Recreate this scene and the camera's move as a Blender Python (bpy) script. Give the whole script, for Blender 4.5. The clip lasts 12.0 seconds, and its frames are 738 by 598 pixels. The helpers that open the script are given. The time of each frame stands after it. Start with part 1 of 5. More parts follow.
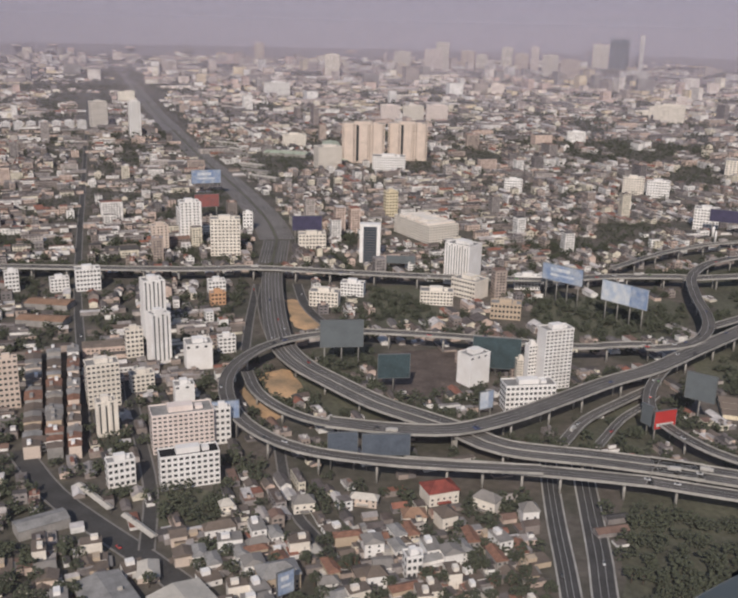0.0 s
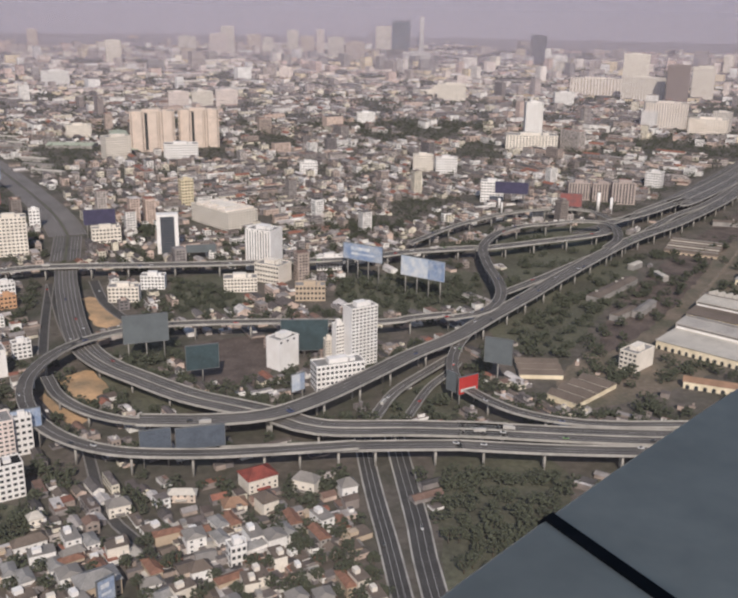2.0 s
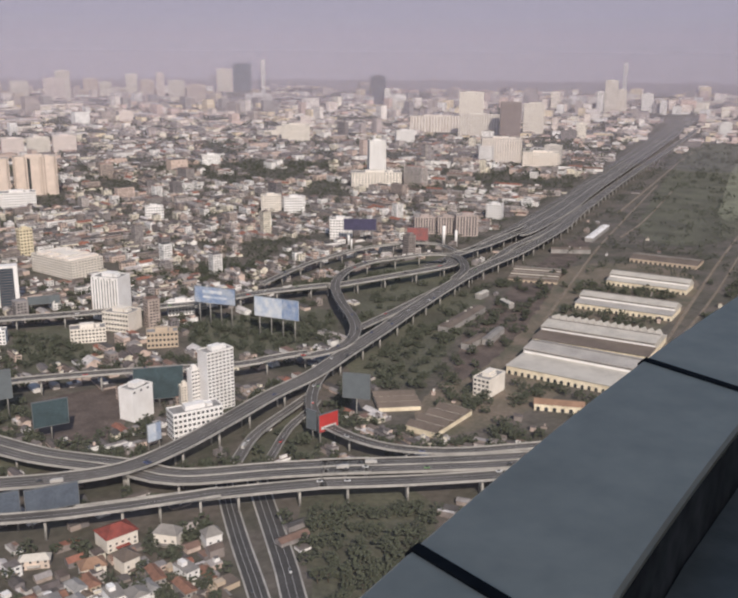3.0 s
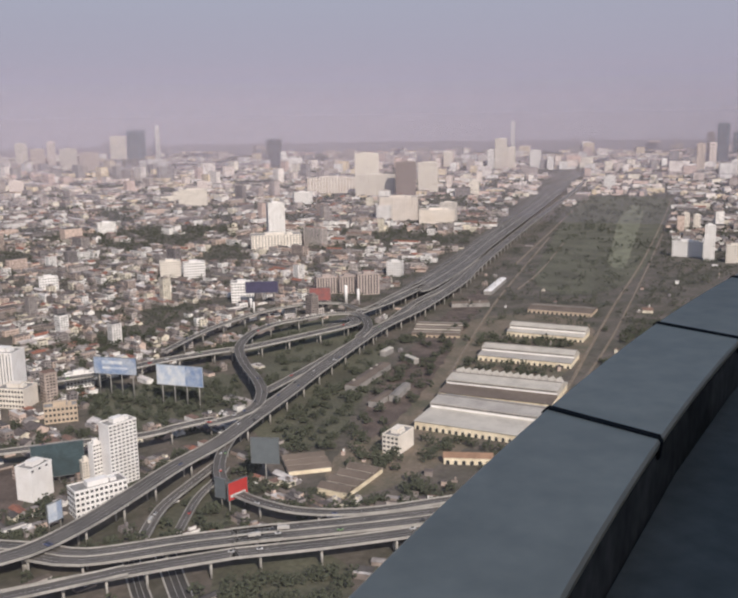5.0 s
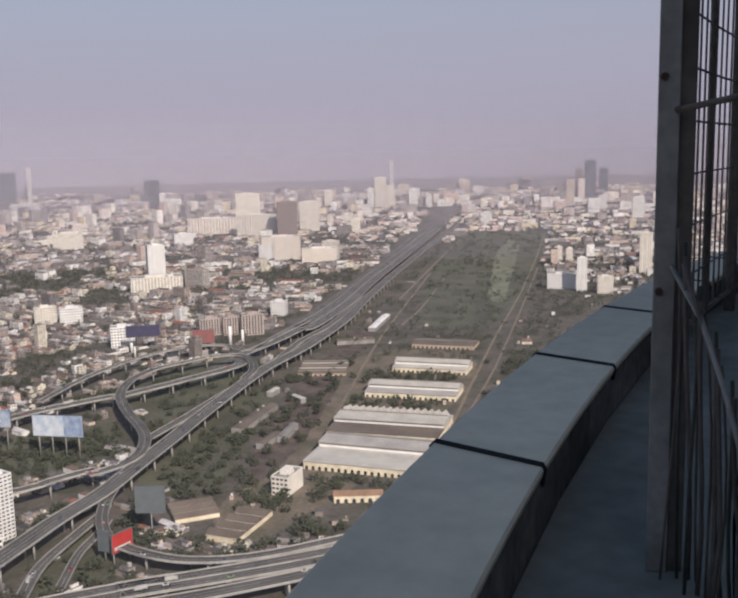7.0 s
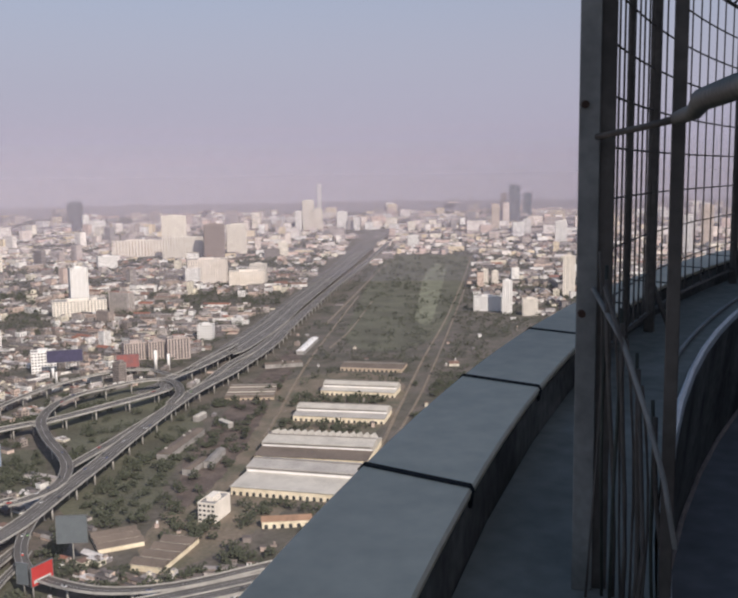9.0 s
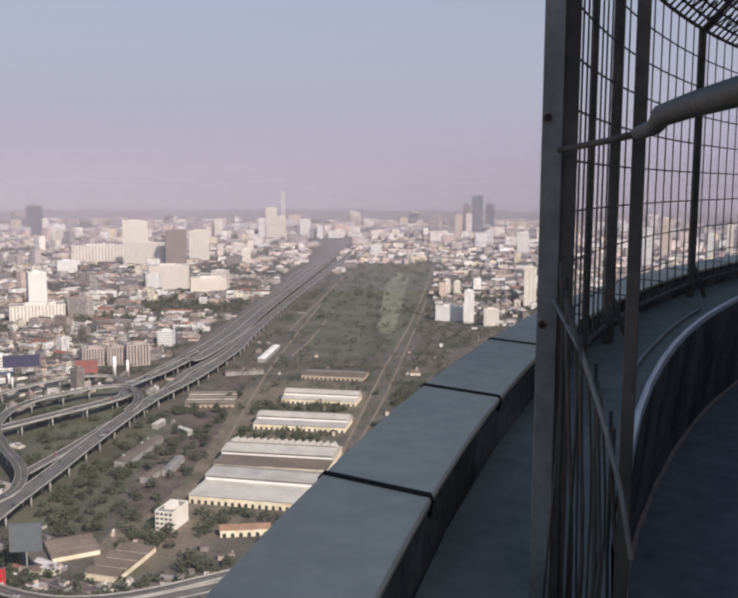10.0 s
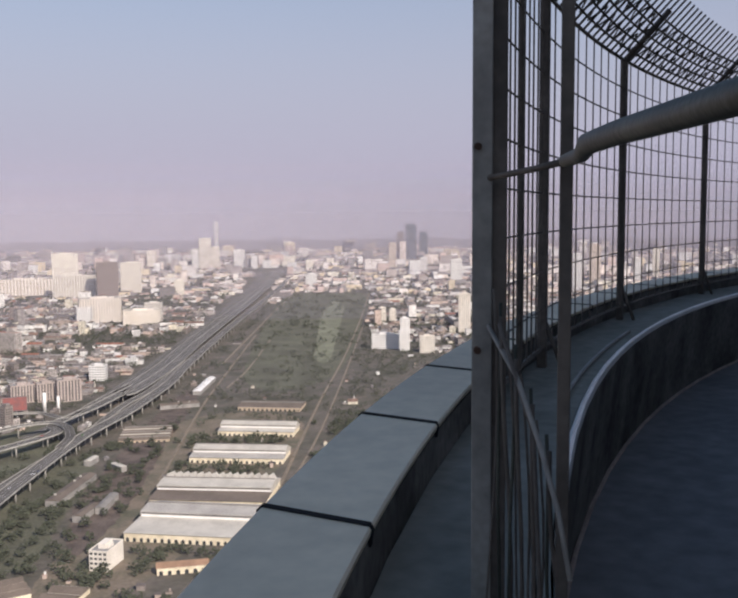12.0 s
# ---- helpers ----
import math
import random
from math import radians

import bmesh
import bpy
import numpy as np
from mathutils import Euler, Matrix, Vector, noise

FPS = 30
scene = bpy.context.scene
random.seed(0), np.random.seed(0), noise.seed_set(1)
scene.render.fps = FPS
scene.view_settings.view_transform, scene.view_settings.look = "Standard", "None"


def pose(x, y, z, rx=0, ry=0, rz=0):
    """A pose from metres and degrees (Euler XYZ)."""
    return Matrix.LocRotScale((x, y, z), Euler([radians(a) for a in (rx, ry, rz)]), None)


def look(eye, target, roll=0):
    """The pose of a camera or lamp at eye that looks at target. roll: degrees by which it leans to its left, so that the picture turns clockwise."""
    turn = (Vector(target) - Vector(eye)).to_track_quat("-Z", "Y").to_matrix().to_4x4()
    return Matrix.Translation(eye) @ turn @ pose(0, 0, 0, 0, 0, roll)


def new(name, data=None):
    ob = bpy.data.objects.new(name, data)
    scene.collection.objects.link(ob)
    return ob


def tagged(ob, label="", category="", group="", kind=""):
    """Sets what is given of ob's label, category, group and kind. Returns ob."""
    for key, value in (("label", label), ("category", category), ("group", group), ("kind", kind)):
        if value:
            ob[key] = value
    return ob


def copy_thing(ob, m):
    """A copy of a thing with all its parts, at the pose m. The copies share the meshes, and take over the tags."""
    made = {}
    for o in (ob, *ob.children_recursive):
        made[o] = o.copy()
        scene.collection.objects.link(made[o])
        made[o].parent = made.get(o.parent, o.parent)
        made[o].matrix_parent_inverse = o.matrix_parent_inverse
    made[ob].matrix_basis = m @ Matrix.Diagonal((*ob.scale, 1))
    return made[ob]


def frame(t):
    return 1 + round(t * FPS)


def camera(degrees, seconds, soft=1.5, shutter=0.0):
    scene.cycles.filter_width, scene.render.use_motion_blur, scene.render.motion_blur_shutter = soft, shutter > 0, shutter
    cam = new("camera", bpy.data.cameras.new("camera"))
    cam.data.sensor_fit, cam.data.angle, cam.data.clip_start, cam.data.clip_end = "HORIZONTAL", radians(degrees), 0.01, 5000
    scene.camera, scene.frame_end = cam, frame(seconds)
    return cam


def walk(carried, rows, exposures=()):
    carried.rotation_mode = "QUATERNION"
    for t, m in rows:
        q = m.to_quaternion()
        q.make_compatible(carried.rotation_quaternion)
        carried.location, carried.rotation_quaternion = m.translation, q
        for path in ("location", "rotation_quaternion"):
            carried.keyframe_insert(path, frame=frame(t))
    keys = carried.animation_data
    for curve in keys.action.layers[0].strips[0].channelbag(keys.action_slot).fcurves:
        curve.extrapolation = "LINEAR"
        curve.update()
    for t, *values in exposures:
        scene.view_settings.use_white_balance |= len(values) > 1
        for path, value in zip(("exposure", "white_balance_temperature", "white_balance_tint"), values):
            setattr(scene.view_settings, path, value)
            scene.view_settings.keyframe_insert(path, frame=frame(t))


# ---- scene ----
EYE = 300.0
cam = camera(44.0, 12.0, soft=2.5)
walk(cam, [
    (0, pose(0, 0, EYE, 73.09, -1.34, 0.43)),
    (0.5, pose(0, 0, EYE, 72.66, -1.90, -2.52)),
    (1, pose(0, 0, EYE, 71.96, -1.94, -4.50)),
    (1.5, pose(0, 0, EYE, 71.42, -0.49, -8.78)),
    (2, pose(0, 0, EYE, 72.37, -0.85, -12.49)),
    (2.5, pose(0, 0, EYE, 73.31, -2.00, -17.24)),
    (3, pose(0, 0, EYE, 74.91, -0.38, -22.12)),
    (3.5, pose(0, 0, EYE, 76.68, -0.31, -25.80)),
    (3.7, pose(0, 0, EYE, 77.19, -0.15, -26.37)),
    (5.5, pose(0, 0, EYE, 79.27, 1.03, -30.00)),
    (6, pose(0, 0, EYE, 80.14, 1.23, -32.22)),
    (6.5, pose(0, 0, EYE, 80.60, 1.37, -34.69)),
    (8.5, pose(0, 0, EYE, 81.94, 0.64, -38.32)),
    (9, pose(0, 0, EYE, 82.30, 0.79, -40.49)),
    (9.5, pose(0, 0, EYE, 82.28, 0.29, -41.64)),
    (10, pose(0, 0, EYE, 82.83, -0.29, -42.73)),
    (10.5, pose(0, 0, EYE, 83.09, -0.28, -43.41)),
    (11, pose(0, 0, EYE, 83.78, 0.11, -44.69)),
    (11.5, pose(0, 0, EYE, 84.26, 0.17, -45.86)),
    (12, pose(0, 0, EYE, 84.63, 0.39, -46.86)),
], exposures=((0, -0.41), (3, -0.17), (6, -0.12), (9, 0.04), (12, 0.19)))

# ---- light: hazy low afternoon sun from behind the tower ----
SUN_AZ, SUN_EL = 189.0, 37.0
world = bpy.data.worlds.new("sky")
scene.world = world
world.use_nodes = True
wn = world.node_tree
sky = wn.nodes.new("ShaderNodeTexSky")
sky.sky_type = "NISHITA"
sky.sun_disc = False
sky.sun_elevation = radians(SUN_EL)
sky.sun_rotation = radians(SUN_AZ)
sky.altitude = 300
sky.air_density, sky.dust_density, sky.ozone_density = 1.3, 2.0, 3.0
# city haze: the sky pales towards the horizon
geo_w = wn.nodes.new("ShaderNodeTexCoord")
sep = wn.nodes.new("ShaderNodeSeparateXYZ")
wn.links.new(geo_w.outputs["Generated"], sep.inputs[0])
rise = wn.nodes.new("ShaderNodeMapRange")
rise.inputs["From Min"].default_value, rise.inputs["From Max"].default_value = 0.0, 0.46
rise.interpolation_type = "SMOOTHSTEP"
wn.links.new(sep.outputs["Z"], rise.inputs["Value"])
haze_mix = wn.nodes.new("ShaderNodeMix")
haze_mix.data_type = "RGBA"
haze_mix.inputs["A"].default_value = (3.92, 3.76, 4.88, 1)
wn.links.new(rise.outputs["Result"], haze_mix.inputs["Factor"])
wn.links.new(sky.outputs[0], haze_mix.inputs["B"])
wn.links.new(haze_mix.outputs["Result"], wn.nodes["Background"].inputs[0])
wn.nodes["Background"].inputs[1].default_value = 0.106
sun = new("sun", bpy.data.lights.new("sun", "SUN"))
sun.data.energy, sun.data.angle, sun.data.color = 4.2, radians(0.6), (1.0, 0.89, 0.79)
sa, se = radians(SUN_AZ), radians(SUN_EL)
sun.matrix_world = look((0, 0, 800), (-math.sin(sa) * math.cos(se), -math.cos(sa) * math.cos(se), 800 - math.sin(se)))


# ---- materials ----
def material(name, rgb, rough=0.8, vary=0.15, size=0.2, metal=0.0, stain=None, fine=None, gloss=0.5, bump=0.0, bump_size=8.0):
    """Base colour with stains at one scale, grain at a finer one, and a spread from piece to piece."""
    m = bpy.data.materials.new(name)
    m.use_nodes = True
    n, l = m.node_tree.nodes, m.node_tree.links
    b = n["Principled BSDF"]
    b.inputs["Roughness"].default_value, b.inputs["Metallic"].default_value = rough, metal
    b.inputs["Specular IOR Level"].default_value = gloss
    co = n.new("ShaderNodeNewGeometry").outputs["Position"]
    big = n.new("ShaderNodeTexNoise")
    big.inputs["Scale"].default_value, big.inputs["Detail"].default_value = size, 5
    l.new(co, big.inputs["Vector"])
    small = n.new("ShaderNodeTexNoise")
    small.inputs["Scale"].default_value, small.inputs["Detail"].default_value = fine or size * 9, 3
    l.new(co, small.inputs["Vector"])
    ramp = n.new("ShaderNodeValToRGB")
    dark = stain or [c * (1 - vary * 1.8) for c in rgb]
    ramp.color_ramp.elements[0].position, ramp.color_ramp.elements[1].position = 0.32, 0.62
    ramp.color_ramp.elements[0].color, ramp.color_ramp.elements[1].color = (*dark, 1), (*rgb, 1)
    l.new(big.outputs["Fac"], ramp.inputs["Fac"])
    mul = n.new("ShaderNodeMix")
    mul.data_type, mul.blend_type = "RGBA", "MULTIPLY"
    mul.inputs["Factor"].default_value = 1.0
    gray = n.new("ShaderNodeMapRange")
    gray.inputs["From Min"].default_value, gray.inputs["From Max"].default_value = 0.25, 0.75
    gray.inputs["To Min"].default_value, gray.inputs["To Max"].default_value = 1 - vary, 1 + vary
    l.new(small.outputs["Fac"], gray.inputs["Value"])
    l.new(ramp.outputs["Color"], mul.inputs["A"])
    l.new(gray.outputs["Result"], mul.inputs["B"])
    l.new(mul.outputs["Result"], b.inputs["Base Color"])
    if bump:
        bp = n.new("ShaderNodeBump")
        bp.inputs["Distance"].default_value = bump
        bn = n.new("ShaderNodeTexNoise")
        bn.inputs["Scale"].default_value = bump_size
        l.new(co, bn.inputs["Vector"])
        l.new(bn.outputs["Fac"], bp.inputs["Height"])
        l.new(bp.outputs["Normal"], b.inputs["Normal"])
    return m


def palette(name, colours, rough=0.85, size=0.15, vary=0.2):
    """One of several paints for each separate piece of a joined mesh, with stains on it."""
    m = material(name, (0.5, 0.5, 0.5), rough, vary, size)
    n, l = m.node_tree.nodes, m.node_tree.links
    geo = n.new("ShaderNodeNewGeometry")
    ramp = n.new("ShaderNodeValToRGB")
    ramp.color_ramp.interpolation = "CONSTANT"
    el = ramp.color_ramp.elements
    while len(el) < len(colours):
        el.new(0.5)
    for i, c in enumerate(colours):
        el[i].position, el[i].color = i / len(colours), (*c, 1)
    l.new(geo.outputs["Random Per Island"], ramp.inputs["Fac"])
    mix = n.new("ShaderNodeMix")
    mix.data_type, mix.blend_type = "RGBA", "MULTIPLY"
    mix.inputs["Factor"].default_value = 1.0
    bright = n.new("ShaderNodeMix")
    bright.data_type, bright.blend_type = "RGBA", "ADD"
    bright.inputs["Factor"].default_value = 1.0
    b = n["Principled BSDF"]
    old = b.inputs["Base Color"].links[0].from_socket
    l.new(old, bright.inputs["A"])
    l.new(old, bright.inputs["B"])
    l.new(bright.outputs["Result"], mix.inputs["A"])
    l.new(ramp.outputs["Color"], mix.inputs["B"])
    l.new(mix.outputs["Result"], b.inputs["Base Color"])
    return m


white_wall = material("white_wall", (0.84, 0.82, 0.8), 0.7, 0.05, 0.08, stain=(0.74, 0.71, 0.68))
cream_wall = material("cream_wall", (0.8, 0.74, 0.66), 0.75, 0.06, 0.08, stain=(0.68, 0.62, 0.54))
yellow_wall = material("yellow_wall", (0.72, 0.62, 0.43), 0.75, 0.07, 0.08)
rose_wall = material("rose_wall", (0.82, 0.72, 0.67), 0.75, 0.06, 0.08, stain=(0.72, 0.62, 0.57))
roof_rust = material("roof_rust", (0.27, 0.14, 0.095), 0.85, 0.2, 0.3)
pink_wall = material("pink_wall", (0.66, 0.55, 0.47), 0.75, 0.08, 0.08)
# lightened: part of the haze over these blocks is in the wall colour
brick_wall = material("brick_wall", (0.46, 0.385, 0.35), 0.85, 0.12, 0.08)
workshop_wall = material("workshop_wall", (0.86, 0.76, 0.58), 0.8, 0.1, 0.1, stain=(0.62, 0.53, 0.38))
tan_wall = material("tan_wall", (0.5, 0.4, 0.3), 0.8, 0.08, 0.08)
pale_wall = material("pale_wall", (0.84, 0.76, 0.68), 0.75, 0.06, 0.04, stain=(0.74, 0.65, 0.56))
board_rust = material("board_dull_red", (0.3, 0.1, 0.09), 0.7, 0.25, 0.12, stain=(0.2, 0.1, 0.1))
orange_wall = material("orange_wall", (0.6, 0.35, 0.2), 0.8, 0.08, 0.1)
mauve_wall = material("mauve_wall", (0.26, 0.21, 0.2), 0.6, 0.08, 0.08)
red_roofed = material("red_wall", (0.27, 0.065, 0.048), 0.8, 0.25, 0.2)
roof_tar = material("flat_roof", (0.3, 0.29, 0.28), 0.9, 0.2, 0.12)
dark_glass = material("dark_glass", (0.05, 0.07, 0.09), 0.2, 0.1, 0.05)
blue_glass = material("blue_glass", (0.08, 0.12, 0.16), 0.2, 0.1, 0.05)
window_glass = material("window_glass", (0.06, 0.065, 0.07), 0.15, 0.2, 0.3)
asphalt_dark = material("dark_asphalt", (0.066, 0.063, 0.06), 0.9, 0.2, 0.06, stain=(0.045, 0.043, 0.041))
asphalt = material("asphalt", (0.118, 0.107, 0.098), 0.9, 0.18, 0.04, stain=(0.075, 0.069, 0.064))
concrete = material("concrete", (0.34, 0.32, 0.3), 0.85, 0.12, 0.08, stain=(0.22, 0.21, 0.2))
paint_white = material("road_paint", (0.6, 0.6, 0.58), 0.7, 0.1, 0.3)
tan_soil = material("tan_soil", (0.6, 0.38, 0.21), 0.95, 0.15, 0.035, stain=(0.27, 0.2, 0.125))
brown_soil = material("brown_soil", (0.13, 0.1, 0.085), 0.95, 0.3, 0.05)
grass_mat = material("grass", (0.112, 0.112, 0.076), 0.95, 0.3, 0.018, stain=(0.068, 0.066, 0.046), fine=0.25)
grass_light = material("grass_light", (0.2, 0.205, 0.14), 0.95, 0.2, 0.02, fine=0.3)
ballast = material("track_ballast", (0.24, 0.19, 0.14), 0.95, 0.2, 0.1)
yard_soil = material("yard_soil", (0.19, 0.15, 0.115), 0.95, 0.25, 0.03, stain=(0.1, 0.095, 0.065), fine=0.25)
kerb_mat = material("kerb_stone", (0.23, 0.215, 0.2), 0.9, 0.15, 0.3)
roof_green = material("roof_green", (0.42, 0.46, 0.36), 0.8, 0.1, 0.05)
leaf_mat = palette("leaves", ((0.06, 0.069, 0.042), (0.07, 0.079, 0.048), (0.055, 0.063, 0.04), (0.079, 0.086, 0.054)), 0.9, 0.4, 0.2)
bark = material("bark", (0.14, 0.1, 0.07), 0.95, 0.2, 1.0)
wall_mix = palette("house_walls", ((0.82, 0.79, 0.76), (0.5, 0.45, 0.42), (0.32, 0.29, 0.28), (0.62, 0.49, 0.42), (0.22, 0.2, 0.2), (0.84, 0.82, 0.79), (0.4, 0.33, 0.29), (0.74, 0.68, 0.56), (0.28, 0.24, 0.22)), 0.85)
roof_mix = palette("house_roofs", ((0.19, 0.165, 0.155), (0.1, 0.088, 0.083), (0.22, 0.14, 0.11), (0.3, 0.275, 0.265), (0.13, 0.1, 0.085), (0.64, 0.6, 0.58), (0.15, 0.135, 0.13), (0.3, 0.13, 0.09), (0.08, 0.074, 0.072), (0.42, 0.38, 0.36), (0.13, 0.11, 0.105), (0.17, 0.14, 0.12)), 0.85)
# brighter and pinker than wall_mix: warm sunlight on far blocks put into their paint
wall_far_sunlit = palette("far_walls", ((0.86, 0.8, 0.76), (0.82, 0.72, 0.66), (0.5, 0.44, 0.42), (0.84, 0.78, 0.68), (0.32, 0.3, 0.3), (0.88, 0.86, 0.84), (0.66, 0.52, 0.47), (0.8, 0.68, 0.5), (0.4, 0.35, 0.33)), 0.85, 0.03)
pale_road = material("pale_road", (0.165, 0.15, 0.142), 0.9, 0.14, 0.03, stain=(0.11, 0.1, 0.095))
roof_light = material("roof_light", (0.55, 0.51, 0.45), 0.6, 0.12, 0.06)
roof_grey_pale = material("roof_grey_pale", (0.44, 0.41, 0.375), 0.7, 0.14, 0.05, stain=(0.34, 0.315, 0.29))
roof_grey = material("roof_grey", (0.26, 0.24, 0.22), 0.7, 0.12, 0.05)
roof_brown = material("roof_brown", (0.17, 0.135, 0.11), 0.85, 0.15, 0.05)
roof_orange = material("roof_orange", (0.31, 0.19, 0.125), 0.85, 0.15, 0.1)
board_grey = material("board_grey", (0.13, 0.15, 0.16), 0.7, 0.1, 0.1)
board_blue = material("board_blue", (0.2, 0.28, 0.44), 0.6, 0.25, 0.09, stain=(0.42, 0.46, 0.52))
board_white = material("board_white", (0.66, 0.68, 0.7), 0.6, 0.15, 0.12, stain=(0.4, 0.48, 0.6))
board_teal = material("board_teal", (0.045, 0.075, 0.085), 0.7, 0.25, 0.08)
board_slate = material("board_slate", (0.1, 0.122, 0.155), 0.7, 0.2, 0.08, stain=(0.075, 0.092, 0.12))
board_red = material("board_red", (0.5, 0.045, 0.04), 0.6, 0.1, 0.1)
board_purple = material("board_purple", (0.06, 0.055, 0.11), 0.6, 0.15, 0.1)
steel = material("galvanised_steel", (0.25, 0.26, 0.26), 0.5, 0.15, 2.0, metal=0.5)
dark_steel = material("painted_dark_steel", (0.115, 0.097, 0.08), 0.6, 0.25, 3.0, gloss=0.3, bump=0.002, bump_size=60)
rail_paint = material("green_grey_rail_paint", (0.27, 0.257, 0.228), 0.5, 0.2, 4.0, bump=0.001, bump_size=80)
coping_metal = material("coping_sheet", (0.72, 0.62, 0.455), 0.6, 0.1, 0.9, stain=(0.55, 0.475, 0.35), fine=14)
joint_black = material("joint_sealant", (0.03, 0.03, 0.032), 0.9, 0.2, 4.0, gloss=0.05)
rim_metal = material("rim_strip", (0.85, 0.85, 0.84), 0.3, 0.1, 3.0)
rail_olive = material("olive_rail_paint", (0.056, 0.06, 0.046), 0.5, 0.25, 5.0, gloss=0.3, bump=0.001, bump_size=80)
deck_floor = material("deck_floor", (0.2, 0.2, 0.205), 0.9, 0.2, 0.8, stain=(0.15, 0.15, 0.157), gloss=0.1)
tower_wall = material("tower_wall", (0.32, 0.31, 0.3), 0.8, 0.1, 0.3)
gutter_mat = material("gutter_felt", (0.27, 0.266, 0.235), 0.95, 0.18, 1.2, stain=(0.2, 0.198, 0.172), gloss=0.05, bump=0.004, bump_size=30)
rust_mat = material("rust", (0.07, 0.038, 0.025), 0.9, 0.3, 20.0)
# darker than the coping: shade on ledge wall and parapet put into the colour
wall_shade_grey = material("dark_waterproof_paint", (0.21, 0.2, 0.186), 1.0, 0.3, 2.0, gloss=0.0)
# tint, then radius, cover and top of the added sheets that imitate haze
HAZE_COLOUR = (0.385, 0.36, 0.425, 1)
# the nearest two also lift the dark tones of the near city
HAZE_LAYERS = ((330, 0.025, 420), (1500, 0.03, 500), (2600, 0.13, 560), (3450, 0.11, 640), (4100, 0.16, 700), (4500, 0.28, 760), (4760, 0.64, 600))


# ---- building tools ----
def zt(x, y):
    """Height of the ground: flat to 3.4 km, then rising gently so that the far plain closes in at 4.85 km."""
    d = math.hypot(x, y)
    if d <= 3400:
        return 0.0
    far = 3400 - 1450 * math.log(max(1 - (d - 3400) / 1450, 0.002))
    return 300 * (1 - d / far)


def link_bm(name, bm, mats, parent=None, label=""):
    me = bpy.data.meshes.new(name)
    bm.to_mesh(me)
    bm.free()
    for m in mats if isinstance(mats, (list, tuple)) else [mats]:
        me.materials.append(m)
    ob = new(name, me)
    if parent:
        ob.parent = parent
    if label:
        tagged(ob, label)
    return ob


part = link_bm


def shared(name, me, parent, m):
    ob = new(name, me)
    ob.parent = parent
    ob.matrix_local = m
    return ob


def box(bm, x0, y0, z0, x1, y1, z1, mi=0, turn=0.0, at=(0, 0)):
    c, s = math.cos(turn), math.sin(turn)
    v = [bm.verts.new((at[0] + x * c - y * s, at[1] + x * s + y * c, z)) for z in (z0, z1) for x, y in ((x0, y0), (x1, y0), (x1, y1), (x0, y1))]
    for f in ((3, 2, 1, 0), (4, 5, 6, 7), (0, 1, 5, 4), (1, 2, 6, 5), (2, 3, 7, 6), (3, 0, 4, 7)):
        bm.faces.new([v[i] for i in f]).material_index = mi
    return v


def tube(bm, a, b, r, n=8, mi=0):
    a, b = Vector(a), Vector(b)
    q = (b - a).to_track_quat("Z", "Y")
    ring = [q @ Vector((r * math.cos(6.2832 * i / n), r * math.sin(6.2832 * i / n), 0)) for i in range(n)]
    va, vb = [bm.verts.new(a + p) for p in ring], [bm.verts.new(b + p) for p in ring]
    for i in range(n):
        f = bm.faces.new((va[i], va[(i + 1) % n], vb[(i + 1) % n], vb[i]))
        f.material_index, f.smooth = mi, n > 5
    bm.faces.new(va[::-1]), bm.faces.new(vb)


def thing(name, x, y, z, turn, label, category, group="", kind=""):
    ob = new(name)
    ob.matrix_world = pose(x, y, z, 0, 0, turn)
    return tagged(ob, label, category, group, kind)


def smooth_path(pts, step=12.0):
    """An even chain of points along a smooth curve through a few plan points."""
    p = [Vector((*q, 0)) for q in pts]
    p = [p[0] * 2 - p[1]] + p + [p[-1] * 2 - p[-2]]
    out = []
    for i in range(1, len(p) - 2):
        n = max(2, int((p[i + 1] - p[i]).length / step))
        for k in range(n):
            t = k / n
            out.append(0.5 * ((2 * p[i]) + (p[i + 1] - p[i - 1]) * t + (2 * p[i - 1] - 5 * p[i] + 4 * p[i + 1] - p[i + 2]) * t * t + (3 * p[i] - p[i - 1] - 3 * p[i + 1] + p[i + 2]) * t ** 3))
    out.append(p[-2])
    return out


def sides(path):
    out = []
    for i, q in enumerate(path):
        d = (path[min(i + 1, len(path) - 1)] - path[max(i - 1, 0)]).normalized()
        out.append(Vector((-d.y, d.x, 0)))
    return out


def sweep(bm, path, profile, z=0.0, mi=0):
    """A closed profile of (across, up) carried along a path."""
    side = sides(path)
    rings = [[bm.verts.new((q.x + s.x * a, q.y + s.y * a, z + zt(q.x, q.y) + u)) for a, u in profile] for q, s in zip(path, side)]
    n = len(profile)
    for r0, r1 in zip(rings, rings[1:]):
        for i in range(n):
            bm.faces.new((r0[i], r0[(i + 1) % n], r1[(i + 1) % n], r1[i])).material_index = mi
    bm.faces.new(rings[0][::-1]), bm.faces.new(rings[-1])


# plan cells that are taken by roads, lots and named buildings
CELL = 5.0
taken = set()
road_cells = set()


